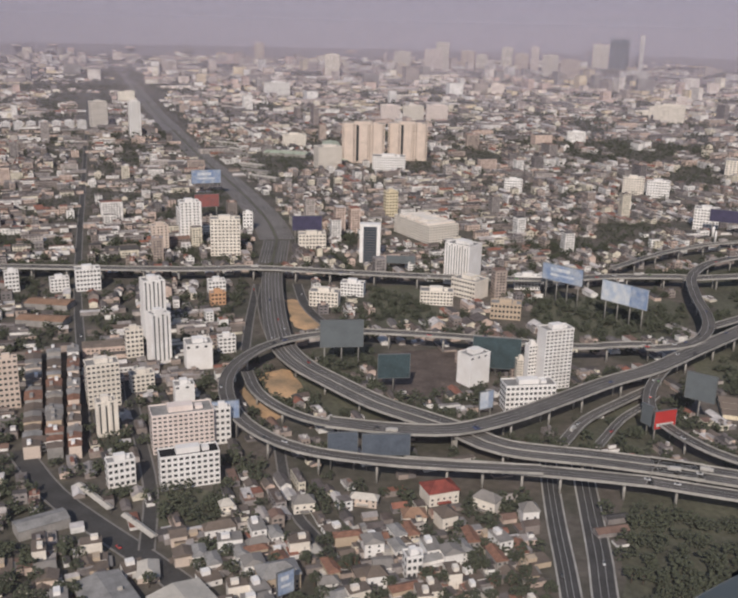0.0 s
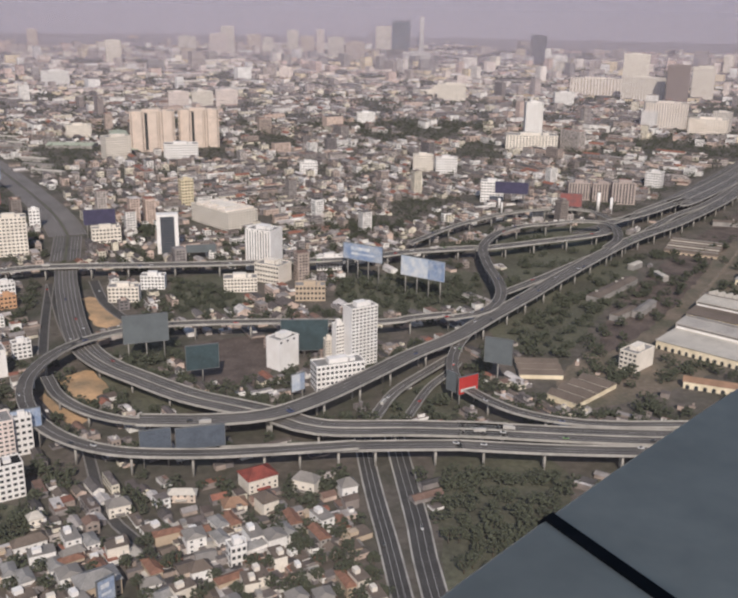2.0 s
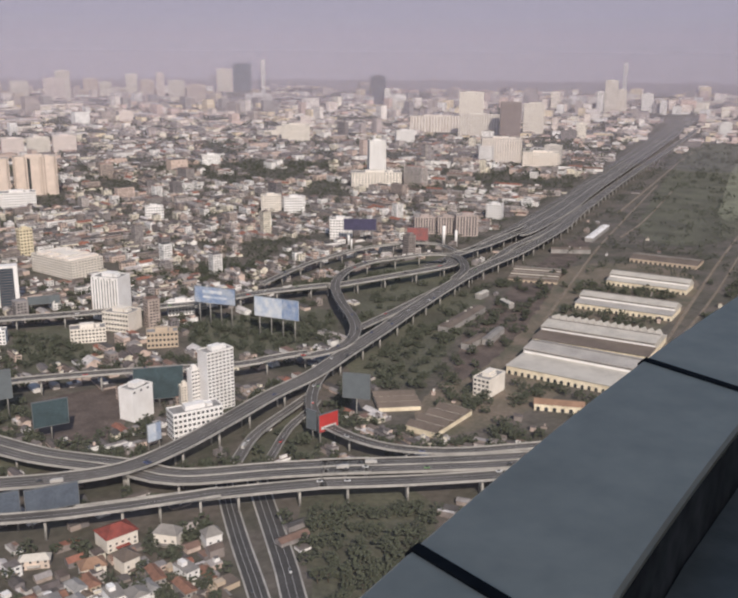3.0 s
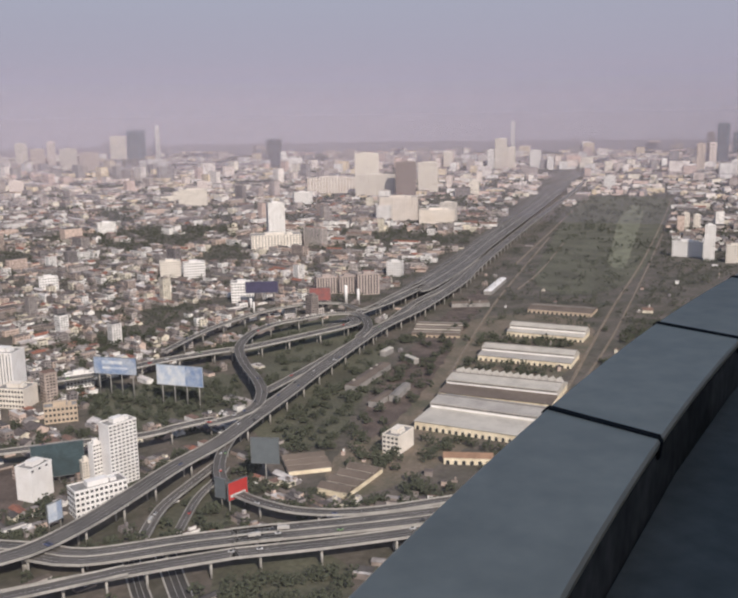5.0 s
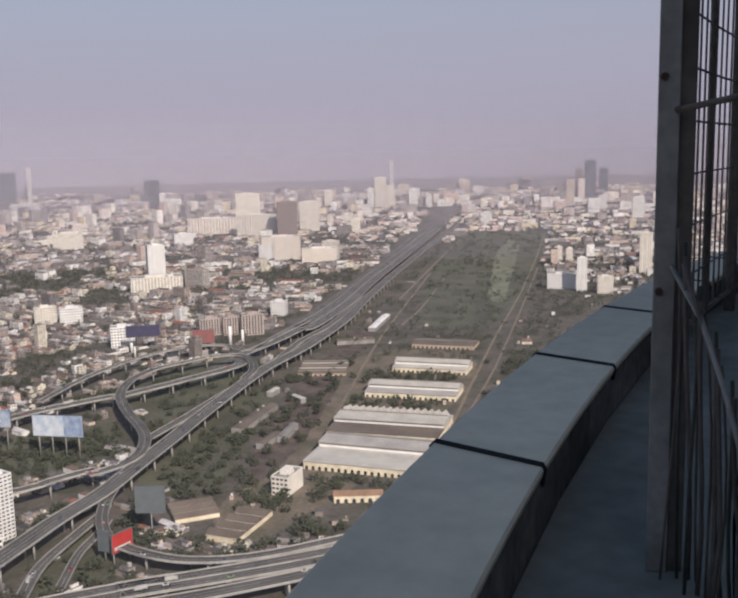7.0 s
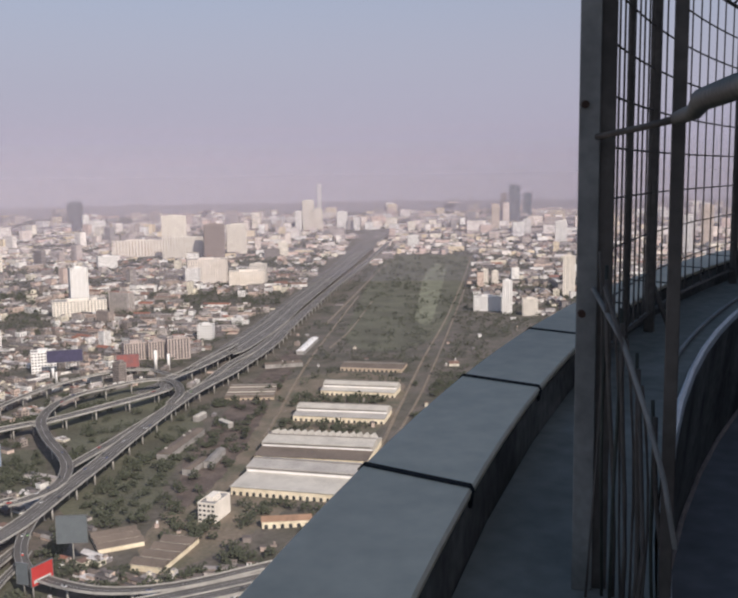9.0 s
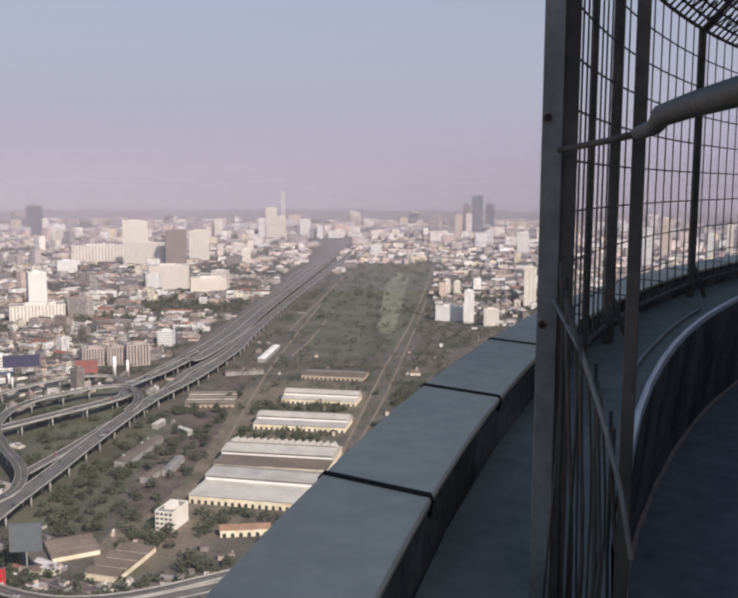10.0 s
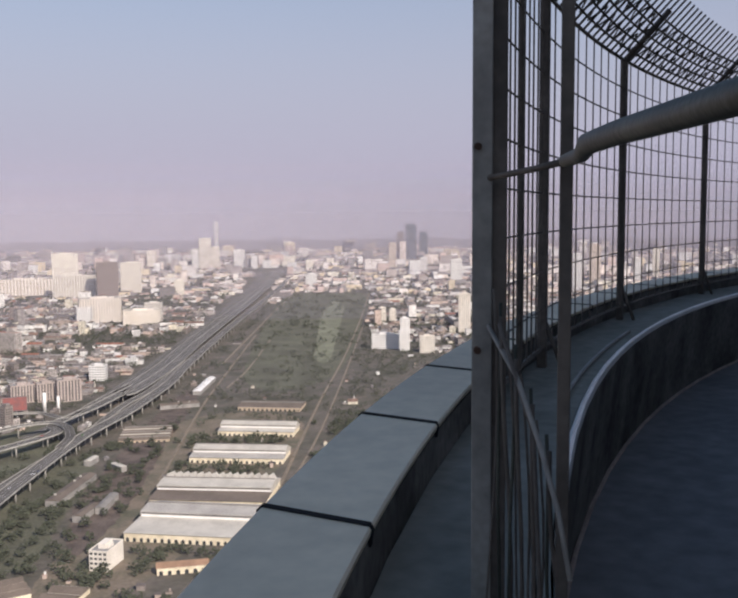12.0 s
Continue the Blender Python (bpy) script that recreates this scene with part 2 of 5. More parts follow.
def take(x, y, r, road=False):
    k = int(r / CELL) + 1
    cx, cy = int(x // CELL), int(y // CELL)
    for i in range(-k, k + 1):
        for j in range(-k, k + 1):
            if math.hypot(i, j) * CELL <= r + 2:
                taken.add((cx + i, cy + j))
                if road:
                    road_cells.add((cx + i, cy + j))


def is_free(x, y, r):
    cx, cy, k = int(x // CELL), int(y // CELL), int(r / CELL)
    return not any((cx + i, cy + j) in taken for i in range(-k, k + 1) for j in range(-k, k + 1))


road_lines = []


def viaduct(pts, width, z):
    path = smooth_path(pts)
    h = width / 2
    root = thing("viaduct", 0, 0, 0, 0, "grey concrete elevated expressway on round columns", "elevated road", "expressway viaducts", "structure")
    bm = bmesh.new()
    sweep(bm, path, ((-h, -0.3), (h, -0.3), (h * 0.55, -1.9), (-h * 0.55, -1.9)), z)
    part("deck", bm, concrete, root)
    bm = bmesh.new()
    sweep(bm, path, ((-h + 0.4, -0.296), (-h + 0.4, 0.0), (h - 0.4, 0.0), (h - 0.4, -0.296)), z)
    part("carriageway", bm, asphalt, root)
    for s in (-1, 1):
        bm = bmesh.new()
        a = s * (h - 0.15)
        sweep(bm, path, ((a - 0.2, -0.9), (a + 0.2, -0.9), (a + 0.15, 1.0), (a - 0.15, 1.0)), z)
        part("parapet", bm, parapet_mat, root)
    if width > 20:
        bm = bmesh.new()
        sweep(bm, path, ((-0.25, 0.004), (0.25, 0.004), (0.12, 0.9), (-0.12, 0.9)), z)
        part("median_barrier", bm, parapet_mat, root)
    lanes = max(2, int((width - 2) / 3.6))
    bm = bmesh.new()
    for k in range(1, lanes):
        a = -h + 1 + (width - 2) * k / lanes
        if width > 20 and abs(a) < 1:
            continue
        sweep(bm, path, ((a - 0.1, 0.004), (a + 0.1, 0.004), (a + 0.1, 0.012), (a - 0.1, 0.012)), z)
    part("lane_marking", bm, paint_white, root)
    run = 0.0
    side = sides(path)
    for i in range(1, len(path)):
        run += (path[i] - path[i - 1]).length
        take(path[i].x, path[i].y, h + 3, True)
        if run > 40 and z > 5:
            run = 0.0
            bm = bmesh.new()
            g = zt(path[i].x, path[i].y)
            for a in ((-h * 0.45, h * 0.45) if width > 12 else (0,)):
                q = path[i] + side[i] * a
                tube(bm, (q.x, q.y, g - 0.5), (q.x, q.y, g + z - 2.6), 0.9, 10)
            t = math.atan2(side[i].y, side[i].x)
            box(bm, -h * 0.6, -0.9, g + z - 2.6, h * 0.6, 0.9, g + z - 1.9, 0, t, (path[i].x, path[i].y))
            part("column", bm, parapet_mat, root)
    road_lines.append((path, side, h, z, "deck"))


def street(pts, width):
    path = smooth_path([p for p in pts if math.hypot(*p) < 4800], 20)
    h = width / 2
    root = thing("street", 0, 0, 0, 0, "grey asphalt street with pale kerbs", "road", "streets", "structure")
    lift = 0.08 + 0.02 * sum(1 for r in road_lines if r[4] == "street")
    bm = bmesh.new()
    sweep(bm, path, ((-h, -0.4), (-h, 0.1), (h, 0.1), (h, -0.4)), lift)
    part("carriageway", bm, pale_road if width > 40 else asphalt_dark if width < 20 else asphalt, root)
    for s in (-1, 1):
        bm = bmesh.new()
        a = s * (h + 0.6)
        sweep(bm, path, ((a - 0.6, -0.4), (a - 0.6, 0.22), (a + 0.6, 0.22), (a + 0.6, -0.4)), lift)
        part("kerb", bm, parapet_mat if 10 < width < 14 else kerb_mat, root)
    if width > 20 or 10 < width < 14:
        bm = bmesh.new()
        for a in [-h + width * k / int(width / 3.5) for k in range(1, int(width / 3.5)) if abs(width * k / int(width / 3.5) - h) > 1.9 or width < 25]:
            sweep(bm, path, ((a - 0.1, 0.104), (a - 0.1, 0.112), (a + 0.1, 0.112), (a + 0.1, 0.104)), lift)
        part("lane_marking", bm, paint_white, root)
    if width > 25:
        bm = bmesh.new()
        sweep(bm, path, ((-1.6, 0.096), (-1.4, 0.4), (1.4, 0.4), (1.6, 0.096)), lift)
        part("median", bm, grass_mat, root)
    for q in path:
        take(q.x, q.y, h + 2 + max(0, math.hypot(q.x, q.y) - 2200) * 0.02, True)
    road_lines.append((path, sides(path), h, 0.1 + lift, "street"))


patches = []


def inside(poly, x, y):
    hit = False
    for (x0, y0), (x1, y1) in zip(poly, poly[1:] + poly[:1]):
        if (y0 > y) != (y1 > y) and x < (x1 - x0) * (y - y0) / (y1 - y0) + x0:
            hit = not hit
    return hit


def patch(pts, mat, name):
    """Open ground with a soft, uneven outline."""
    rim = smooth_path(list(pts) + [pts[0]], 9)[:-1]
    bm = bmesh.new()
    lift = 0.05 + 0.012 * len(patches)
    rr = random.Random(len(patches))
    f = bm.faces.new([bm.verts.new((q.x + rr.uniform(-2.4, 2.4), q.y + rr.uniform(-2.4, 2.4), lift)) for q in rim])
    bmesh.ops.triangulate(bm, faces=[f])
    ob = link_bm(name, bm, mat)
    tagged(ob, {"field": "dull green open field with scrubby grass", "bare_lot": "bare orange-tan earth lot beside the expressway", "railway_yard": "dark brown gravel railway yard", "open_lot": "dark bare open lot inside the road loop", "works_yard": "dusty brown yard round the workshops"}[name], "ground", "", "structure")
    patches.append((list(pts), name))
    xs, ys = [p[0] for p in pts], [p[1] for p in pts]
    x = min(xs)
    while x < max(xs):
        y = min(ys)
        while y < max(ys):
            if name != "works_yard" and inside(pts, x, y):
                taken.add((int(x // CELL), int(y // CELL)))
            y += CELL
        x += CELL


def track(pts, width):
    path = smooth_path(pts, 25)
    h = width / 2
    root = thing("railway_track", 0, 0, 0, 0, "pale gravel railway track bed", "railway track", "railway tracks", "structure")
    bm = bmesh.new()
    sweep(bm, path, ((-h, -0.3), (-h * 0.7, 0.35), (h * 0.7, 0.35), (h, -0.3)), 0)
    part("ballast", bm, ballast, root)
    for a in (-0.55, 0.55):
        bm = bmesh.new()
        sweep(bm, path, ((a - 0.06, 0.354), (a - 0.06, 0.5), (a + 0.06, 0.5), (a + 0.06, 0.354)), 0)
        part("rail", bm, steel, root)
    for q in path:
        take(q.x, q.y, h + 3)


def pylon(x, y, z, w, d, h, turn):
    """A tall pale concrete mast on a footing."""
    take(x, y, 4)
    root = thing("mast", x, y, 0, turn, "tall pale concrete mast beside the expressway", "mast", "roadside masts")
    bm = bmesh.new()
    tube(bm, (0, 0, 0), (0, 0, h), max(w / 2, 0.9), 10)
    part("shaft", bm, white_wall, root)
    bm = bmesh.new()
    box(bm, -2.5, -2.5, -0.5, 2.5, 2.5, 1.2)
    part("footing", bm, concrete, root)


rail_zone = []


def railway_land(pts):
    rail_zone.extend(pts)




def describe(mat):
    return {"white_wall": "white", "brick_wall": "brownish pink", "pale_wall": "pale pinkish cream", "rose_wall": "rosy white", "cream_wall": "cream", "yellow_wall": "yellow", "pink_wall": "pinkish tan", "tan_wall": "tan", "orange_wall": "orange", "mauve_wall": "dark mauve-grey",
            "red_wall": "red", "dark_glass": "dark glass", "blue_glass": "blue-grey glass"}[mat.name]


def tower(x, y, z, w, d, h, turn, mat, floors, ribs=False, bays=False, plain=False, dark_roof=False, bands=False, blank=False):
    """A high building: wall shaft, parapet, roof, plant room, windows floor by floor."""
    z = zt(x, y)
    dist = math.hypot(x, y)
    take(x, y, max(w, d) * 0.6 + 3)
    root = thing("apartment_tower" if h > 40 else "office_building", x, y, z, turn, f"{describe(mat)} concrete {'high-rise' if h > 40 else 'mid-rise'} with rows of windows", "building")
    bm = bmesh.new()
    box(bm, -w / 2, -d / 2, -2 if dist < 3400 else -16, w / 2, d / 2, h)
    part("wall", bm, mat, root)
    bm = bmesh.new()
    p = 0.35
    for a in ((-w / 2 - 0.15, -d / 2 - 0.15, w / 2 + 0.15, -d / 2 + p), (-w / 2 - 0.15, d / 2 - p, w / 2 + 0.15, d / 2 + 0.15), (-w / 2 - 0.15, -d / 2 + p, -w / 2 + p, d / 2 - p), (w / 2 - p, -d / 2 + p, w / 2 + 0.15, d / 2 - p)):
        box(bm, a[0], a[1], h - 0.5, a[2], a[3], h + 1.1)
    part("parapet", bm, mat, root)
    bm = bmesh.new()
    box(bm, -w / 2 + p, -d / 2 + p, h + 0.004, w / 2 - p, d / 2 - p, h + 0.12)
    top = part("roof", bm, joint_black if dark_roof else roof_tar, root)
    bm = bmesh.new()
    box(bm, -w * 0.22, -d * 0.25, h + 0.124, w * 0.18, d * 0.22, h + 4.2)
    box(bm, w * 0.22, -d * 0.2, h + 0.124, w * 0.34, d * 0.1, h + 2.6)
    part("plant_room", bm, mat, top)
    floors = max(floors, int(h / 4.4)) if not bands else floors
    fh = h / floors
    nb = min(max(3, int(w / 3.6)), 14) if dist < 1150 else min(max(3, int(w / 4.6)), 16)
    bw = w / nb
    nd = max(2, int(nb * d / w))
    dw = d / nd
    if dist < 1150:
        bm = bmesh.new()
        box(bm, -bw * (0.47 if bands else 0.3), -0.12, 0, bw * (0.47 if bands else 0.3), 0.1, fh * (0.36 if bands else 0.45))
        win = bpy.data.meshes.new("window")
        bm.to_mesh(win)
        bm.free()
        win.materials.append(window_glass)
        bm = bmesh.new()
        box(bm, -bw * 0.42, -0.7, -0.25, bw * 0.42, 0.0, 0.0)
        box(bm, -bw * 0.42, -0.7, 0.0, bw * 0.42, -0.6, 0.5)
        bal = bpy.data.meshes.new("balcony")
        bm.to_mesh(bal)
        bm.free()
        bal.materials.append(mat)
        for k in range(floors):
            zz = k * fh + fh * 0.35
            for i in range(nb):
                if plain and (k < floors - 1 or i % 2):
                    continue
                shared("window", win, root, Matrix.Translation((-w / 2 + bw * (i + 0.5), -d / 2, zz)))
                if dist < 800 and h > 25 and not ribs and not bands:
                    shared("balcony", bal, root, Matrix.Translation((-w / 2 + bw * (i + 0.5), -d / 2, zz - 0.1)))
            if dist < 900 and not plain and not blank:
                for s in (-1, 1):
                    for i in range(nd):
                        shared("window", win, root, pose(s * w / 2, -d / 2 + dw * (i + 0.5), zz, 0, 0, s * 90) @ Matrix.Diagonal((min(1, dw / bw), 1, 1, 1)))
    else:
        bm = bmesh.new()
        for k in range(floors):
            zz = k * fh + fh * 0.35
            for i in range(nb):
                x0 = -w / 2 + bw * i + bw * 0.22
                box(bm, x0, -d / 2 - 0.12, zz, x0 + bw * 0.56, -d / 2 + 0.1, zz + fh * 0.4)
            for s in (-1, 1):
                for i in range(nd):
                    y0 = -d / 2 + dw * (i + 0.2)
                    box(bm, s * w / 2 - 0.12, y0, zz, s * w / 2 + 0.12, y0 + dw * 0.5, zz + fh * 0.4)
        tagged(part("glazing", bm, window_glass, root), "rows of small dark windows", kind="stuff")
    if ribs and plain:
        # narrow dark strips between the pilasters, so that the ribs stand out
        for i in range(nb):
            bm = bmesh.new()
            xx = -w / 2 + bw * (i + 0.5)
            box(bm, xx - bw * 0.13, -d / 2 - 0.1, 3, xx + bw * 0.13, -d / 2 + 0.1, h - 2.5)
            part("glazing_strip", bm, window_glass, root)
    if ribs:
        for i in range(nb + 1):
            bm = bmesh.new()
            xx = -w / 2 + bw * i
            ww = bw * (0.32 if i % 2 else 0.2)
            box(bm, xx - ww, -d / 2 - 0.5, -1, xx + ww, -d / 2 + 0.1, h + 0.6)
            part("pilaster", bm, mat, root)
    if bays:
        for i in range(3):
            bm = bmesh.new()
            xx = -w / 2 + w * (i + 0.5) / 3
            box(bm, xx - w * 0.1, -d / 2 - 5, -1, xx + w * 0.1, -d / 2 - 0.2, h + 2)
            part("bay", bm, mat, root)
            # dark strip added beside the middle bay to stand for the recess's shade
            if i == 1:
                bm = bmesh.new()
                box(bm, xx - w * 0.17, -d / 2 - 0.6, 4, xx - w * 0.11, -d / 2 + 0.1, h - 3)
                part("stairwell_glazing", bm, window_glass, root)
    return root


def block(x, y, z, w, d, h, turn, mat, floors, plain=False, bands=False, ribs=False):
    return tower(x, y, z, w, d, h, turn, mat, floors, plain=plain, bands=bands, ribs=ribs)


def hall(pts, width, mat):
    """A long low market hall or canopy under a shallow ridge roof."""
    path = smooth_path(pts, 15)
    h, top = width / 2, 4.5 if width < 6 else 7.5
    word = {"roof_light": "pale", "roof_grey": "grey", "white_wall": "white", "roof_brown": "brown", "flat_roof": "dull grey", "roof_orange": "rusty orange", "roof_green": "pale green"}[mat.name]
    root = thing("market_hall" if width > 6 else "canopy", 0, 0, 0, 0, f"long low hall under a {word} sheet roof" if width > 6 else "pale sheet-metal street canopy on posts", "building")
    if width > 6:
        bm = bmesh.new()
        sweep(bm, path, ((-h, -0.5), (-h, top - 1), (h, top - 1), (h, -0.5)), 0)
        part("wall", bm, concrete, root)
    else:
        for q in path:
            bm = bmesh.new()
            tube(bm, (q.x, q.y, -0.4), (q.x, q.y, top - 0.9), 0.12, 6)
            part("post", bm, steel, root)
    bm = bmesh.new()
    sweep(bm, path, ((-h - 0.5, top - 0.996), (-h - 0.5, top - 0.8), (0, top + h * 0.12), (h + 0.5, top - 0.8), (h + 0.5, top - 0.996)), 0)
    part("roof", bm, mat, root)
    side = sides(path)
    if width > 12:
        for i in range(1, len(path) - 1):
            if noise.noise(Vector((path[i].x / 9, path[i].y / 9, 1))) < 0:
                continue
            q = path[i] + side[i] * h * (0.5 if i % 3 else -0.4)
            bm = bmesh.new()
            box(bm, -1.2, -0.8, top - 0.6, 1.2, 0.8, top + h * 0.06 + 1.2, 0, math.atan2(side[i].y, side[i].x), (q.x, q.y))
            part("roof_vent", bm, roof_light, root)
    for q in path:
        take(q.x, q.y, h + 1)


def shop_row(pts, width, seed):
    """A terrace of narrow shophouses, each with its own height, roof and paint."""
    r = random.Random(seed)
    path = smooth_path(pts, 9.0)
    for p, q in zip(path, path[1:]):
        mid, run = (p + q) / 2, (q - p)
        l, t = run.length - 0.15, math.degrees(math.atan2(run.y, run.x))
        h = r.choice((8.5, 9.5, 9.5, 11.5, 12.5))
        wall = r.choice((concrete, tan_wall, white_wall, concrete, pink_wall))
        cover = r.choice((roof_brown, roof_grey, roof_tar, roof_brown, roof_rust))
        root = thing("shophouse", mid.x, mid.y, 0, t, f"narrow terraced shophouse under a {cover.name.replace('_', ' ').replace('roof', '').strip()} roof", "house", "shophouse terraces")
        w = width * r.uniform(0.82, 1.0)
        bm = bmesh.new()
        box(bm, -l / 2, -w / 2, -0.5, l / 2, w / 2, h)
        part("wall", bm, wall, root)
        bm = bmesh.new()
        k = r.uniform(0.5, 1.6)
        v = [bm.verts.new(c) for c in ((-l / 2, -w / 2 - 0.6, h + 0.004), (l / 2, -w / 2 - 0.6, h + 0.004), (l / 2, w / 2 + 0.6, h + 0.004), (-l / 2, w / 2 + 0.6, h + 0.004), (-l / 2, 0, h + k), (l / 2, 0, h + k))]
        for f in ((0, 1, 5, 4), (4, 5, 2, 3), (1, 2, 5), (3, 0, 4), (3, 2, 1, 0)):
            bm.faces.new([v[c] for c in f])
        top = part("roof", bm, cover, root)
        if r.random() < 0.5:
            bm = bmesh.new()
            a = r.uniform(-w * 0.3, w * 0.2)
            box(bm, -l * 0.3, a, h + 0.3, l * 0.3, a + 2.6, h + 2.8)
            part("stair_head", bm, r.choice((white_wall, concrete)), top)
        for s in (-1, 1):
            for zz in (3.6, 6.6):
                bm = bmesh.new()
                box(bm, -l * 0.32, s * w / 2 - 0.06, zz, l * 0.32, s * w / 2 + 0.06, zz + 1.4)
                part("window", bm, window_glass, root)
    for q in path:
        take(q.x, q.y, width / 2 + 1)


def cottage(x, y, z, w, d, h, turn, wall, roof):
    """A detached house: walls, overhanging hipped roof, windows, porch."""
    h = min(max(h, 5.0), 14.0)
    take(x, y, max(w, d) * 0.55)
    word = {"white_wall": "white", "cream_wall": "cream", "pink_wall": "pinkish", "tan_wall": "tan"}[wall.name]
    hue = {"red_wall": "red", "roof_light": "pale", "roof_grey": "grey", "roof_orange": "orange", "roof_brown": "brown", "flat_roof": "dull grey"}[roof.name]
    root = thing("house", x, y, 0, turn, f"{word} detached house under a {hue} hipped roof", "house")
    e = h * 0.68
    bm = bmesh.new()
    box(bm, -w / 2, -d / 2, -0.5, w / 2, d / 2, e)
    part("wall", bm, wall, root)
    bm = bmesh.new()
    o = 0.9
    long = w >= d
    a = (max(w, d) - min(w, d)) / 2 + 1.0
    ridge = ((-a, 0), (a, 0)) if long else ((0, -a), (0, a))
    v = [bm.verts.new(q) for q in ((-w / 2 - o, -d / 2 - o, e - 0.1), (w / 2 + o, -d / 2 - o, e - 0.1), (w / 2 + o, d / 2 + o, e - 0.1), (-w / 2 - o, d / 2 + o, e - 0.1), (*ridge[0], h), (*ridge[1], h))]
    for f in (((0, 1, 5, 4), (1, 2, 5), (2, 3, 4, 5), (3, 0, 4)) if long else ((0, 1, 4), (1, 2, 5, 4), (2, 3, 5), (3, 0, 4, 5))):
        bm.faces.new([v[i] for i in f])
    bm.faces.new((v[3], v[2], v[1], v[0]))
    part("roof", bm, roof, root)
    for k in range(max(2, int(w / 4))):
        n = max(2, int(w / 4))
        xx = -w / 2 + w * (k + 0.5) / n
        for zz in ((1.0,) if e < 5 else (1.0, 4.0)):
            bm = bmesh.new()
            box(bm, xx - 0.7, -d / 2 - 0.06, zz, xx + 0.7, -d / 2 + 0.1, zz + 1.4)
            part("window", bm, window_glass, root)
    bm = bmesh.new()
    box(bm, -w * 0.25, -d / 2 - 3, 2.6, w * 0.2, -d / 2 - 0.1, 2.85)
    part("porch_roof", bm, roof, root)


def slab(x, y, z, w, d, h, turn, mat, floors):
    """A dark glass slab held between two white end walls."""
    z = zt(x, y)
    take(x, y, max(w, d) * 0.6 + 3)
    root = thing("office_slab", x, y, z, turn, "dark glass office slab between white end walls", "building")
    bm = bmesh.new()
    box(bm, -w * 0.32, -d / 2, -1, w * 0.32, d / 2, h - 3)
    part("wall", bm, dark_glass, root)
    for s in (-1, 1):
        bm = bmesh.new()
        box(bm, s * w * 0.41 - w * 0.088, -d / 2 - 1, -1, s * w * 0.41 + w * 0.088, d / 2 + 0.5, h)
        part("end_wall", bm, mat, root)
    bm = bmesh.new()
    box(bm, -w * 0.32, -d / 2 - 0.9, h - 2.9, w * 0.32, d / 2, h)
    part("crown", bm, mat, root)
    for k in range(floors):
        bm = bmesh.new()
        box(bm, -w * 0.318, -d / 2 - 0.25, k * (h - 4) / floors + 1, w * 0.318, -d / 2 + 0.1, k * (h - 4) / floors + 1.5)
        part("spandrel", bm, mauve_wall, root)


def shed(x, y, z, w, d, h, turn, roof, rows, spans=0):
    """A long workshop: pale wall with arched openings, ridged sheet roofs side by side with rooflights."""
    mat = {"roof_light": roof_light, "roof_grey": roof_grey, "roof_brown": roof_brown, "roof_orange": roof_orange}[roof]
    take(x, y, max(w, d) * 0.5)
    for i in range(int(w / 8) + 1):
        c, s = math.cos(radians(turn)), math.sin(radians(turn))
        a = -w / 2 + i * 8
        take(x + c * a, y + s * a, d / 2 + 3)
    word = {"roof_light": "pale", "roof_grey": "grey", "roof_brown": "brown", "roof_orange": "orange"}[roof]
    root = thing("workshop_shed", x, y, 0, turn, f"long workshop with {word} sheet-metal ridge roofs", "shed", "railway workshops")
    bm = bmesh.new()
    box(bm, -w / 2, -d / 2, -0.5, w / 2, d / 2, h * 0.75)
    part("wall", bm, workshop_wall if rows else tan_wall, root)
    n = spans or max(1, round(d / 16))
    for i in range(n):
        y0, y1 = -d / 2 + d * i / n, -d / 2 + d * (i + 1) / n
        ym = y0 + (y1 - y0) * 0.5
        bm = bmesh.new()
        ov = 0.8
        v = [bm.verts.new(q) for q in ((-w / 2 - ov, y0 - 0.2, h * 0.72), (w / 2 + ov, y0 - 0.2, h * 0.72), (w / 2 + ov, ym, h + 1.4), (-w / 2 - ov, ym, h + 1.4), (w / 2 + ov, y1 + 0.0, h * 0.74), (-w / 2 - ov, y1 + 0.0, h * 0.74))]
        bm.faces.new((v[0], v[1], v[2], v[3])), bm.faces.new((v[3], v[2], v[4], v[5]))
        bm.faces.new((v[1], v[4], v[2])), bm.faces.new((v[0], v[3], v[5])), bm.faces.new((v[0], v[5], v[4], v[1]))
        cover = part("roof", bm, mat, root)
        if w > 60:
            bm = bmesh.new()
            box(bm, -w / 2, ym - 1.0, h + 1.2, w / 2, ym + 1.0, h + 2.2)
            part("ridge_vent", bm, roof_light if i % 2 else roof_grey, cover)
    if w > 40:
        for k in range(int(w / 7)):
            bm = bmesh.new()
            xx = -w / 2 + 3.5 + 7 * k
            box(bm, xx - 1.6, -d / 2 - 0.08, 0, xx + 1.6, -d / 2 + 0.1, h * 0.38)
            box(bm, xx - 1.1, -d / 2 - 0.08, h * 0.38, xx + 1.1, -d / 2 + 0.1, h * 0.46)
            part("opening", bm, window_glass, root)


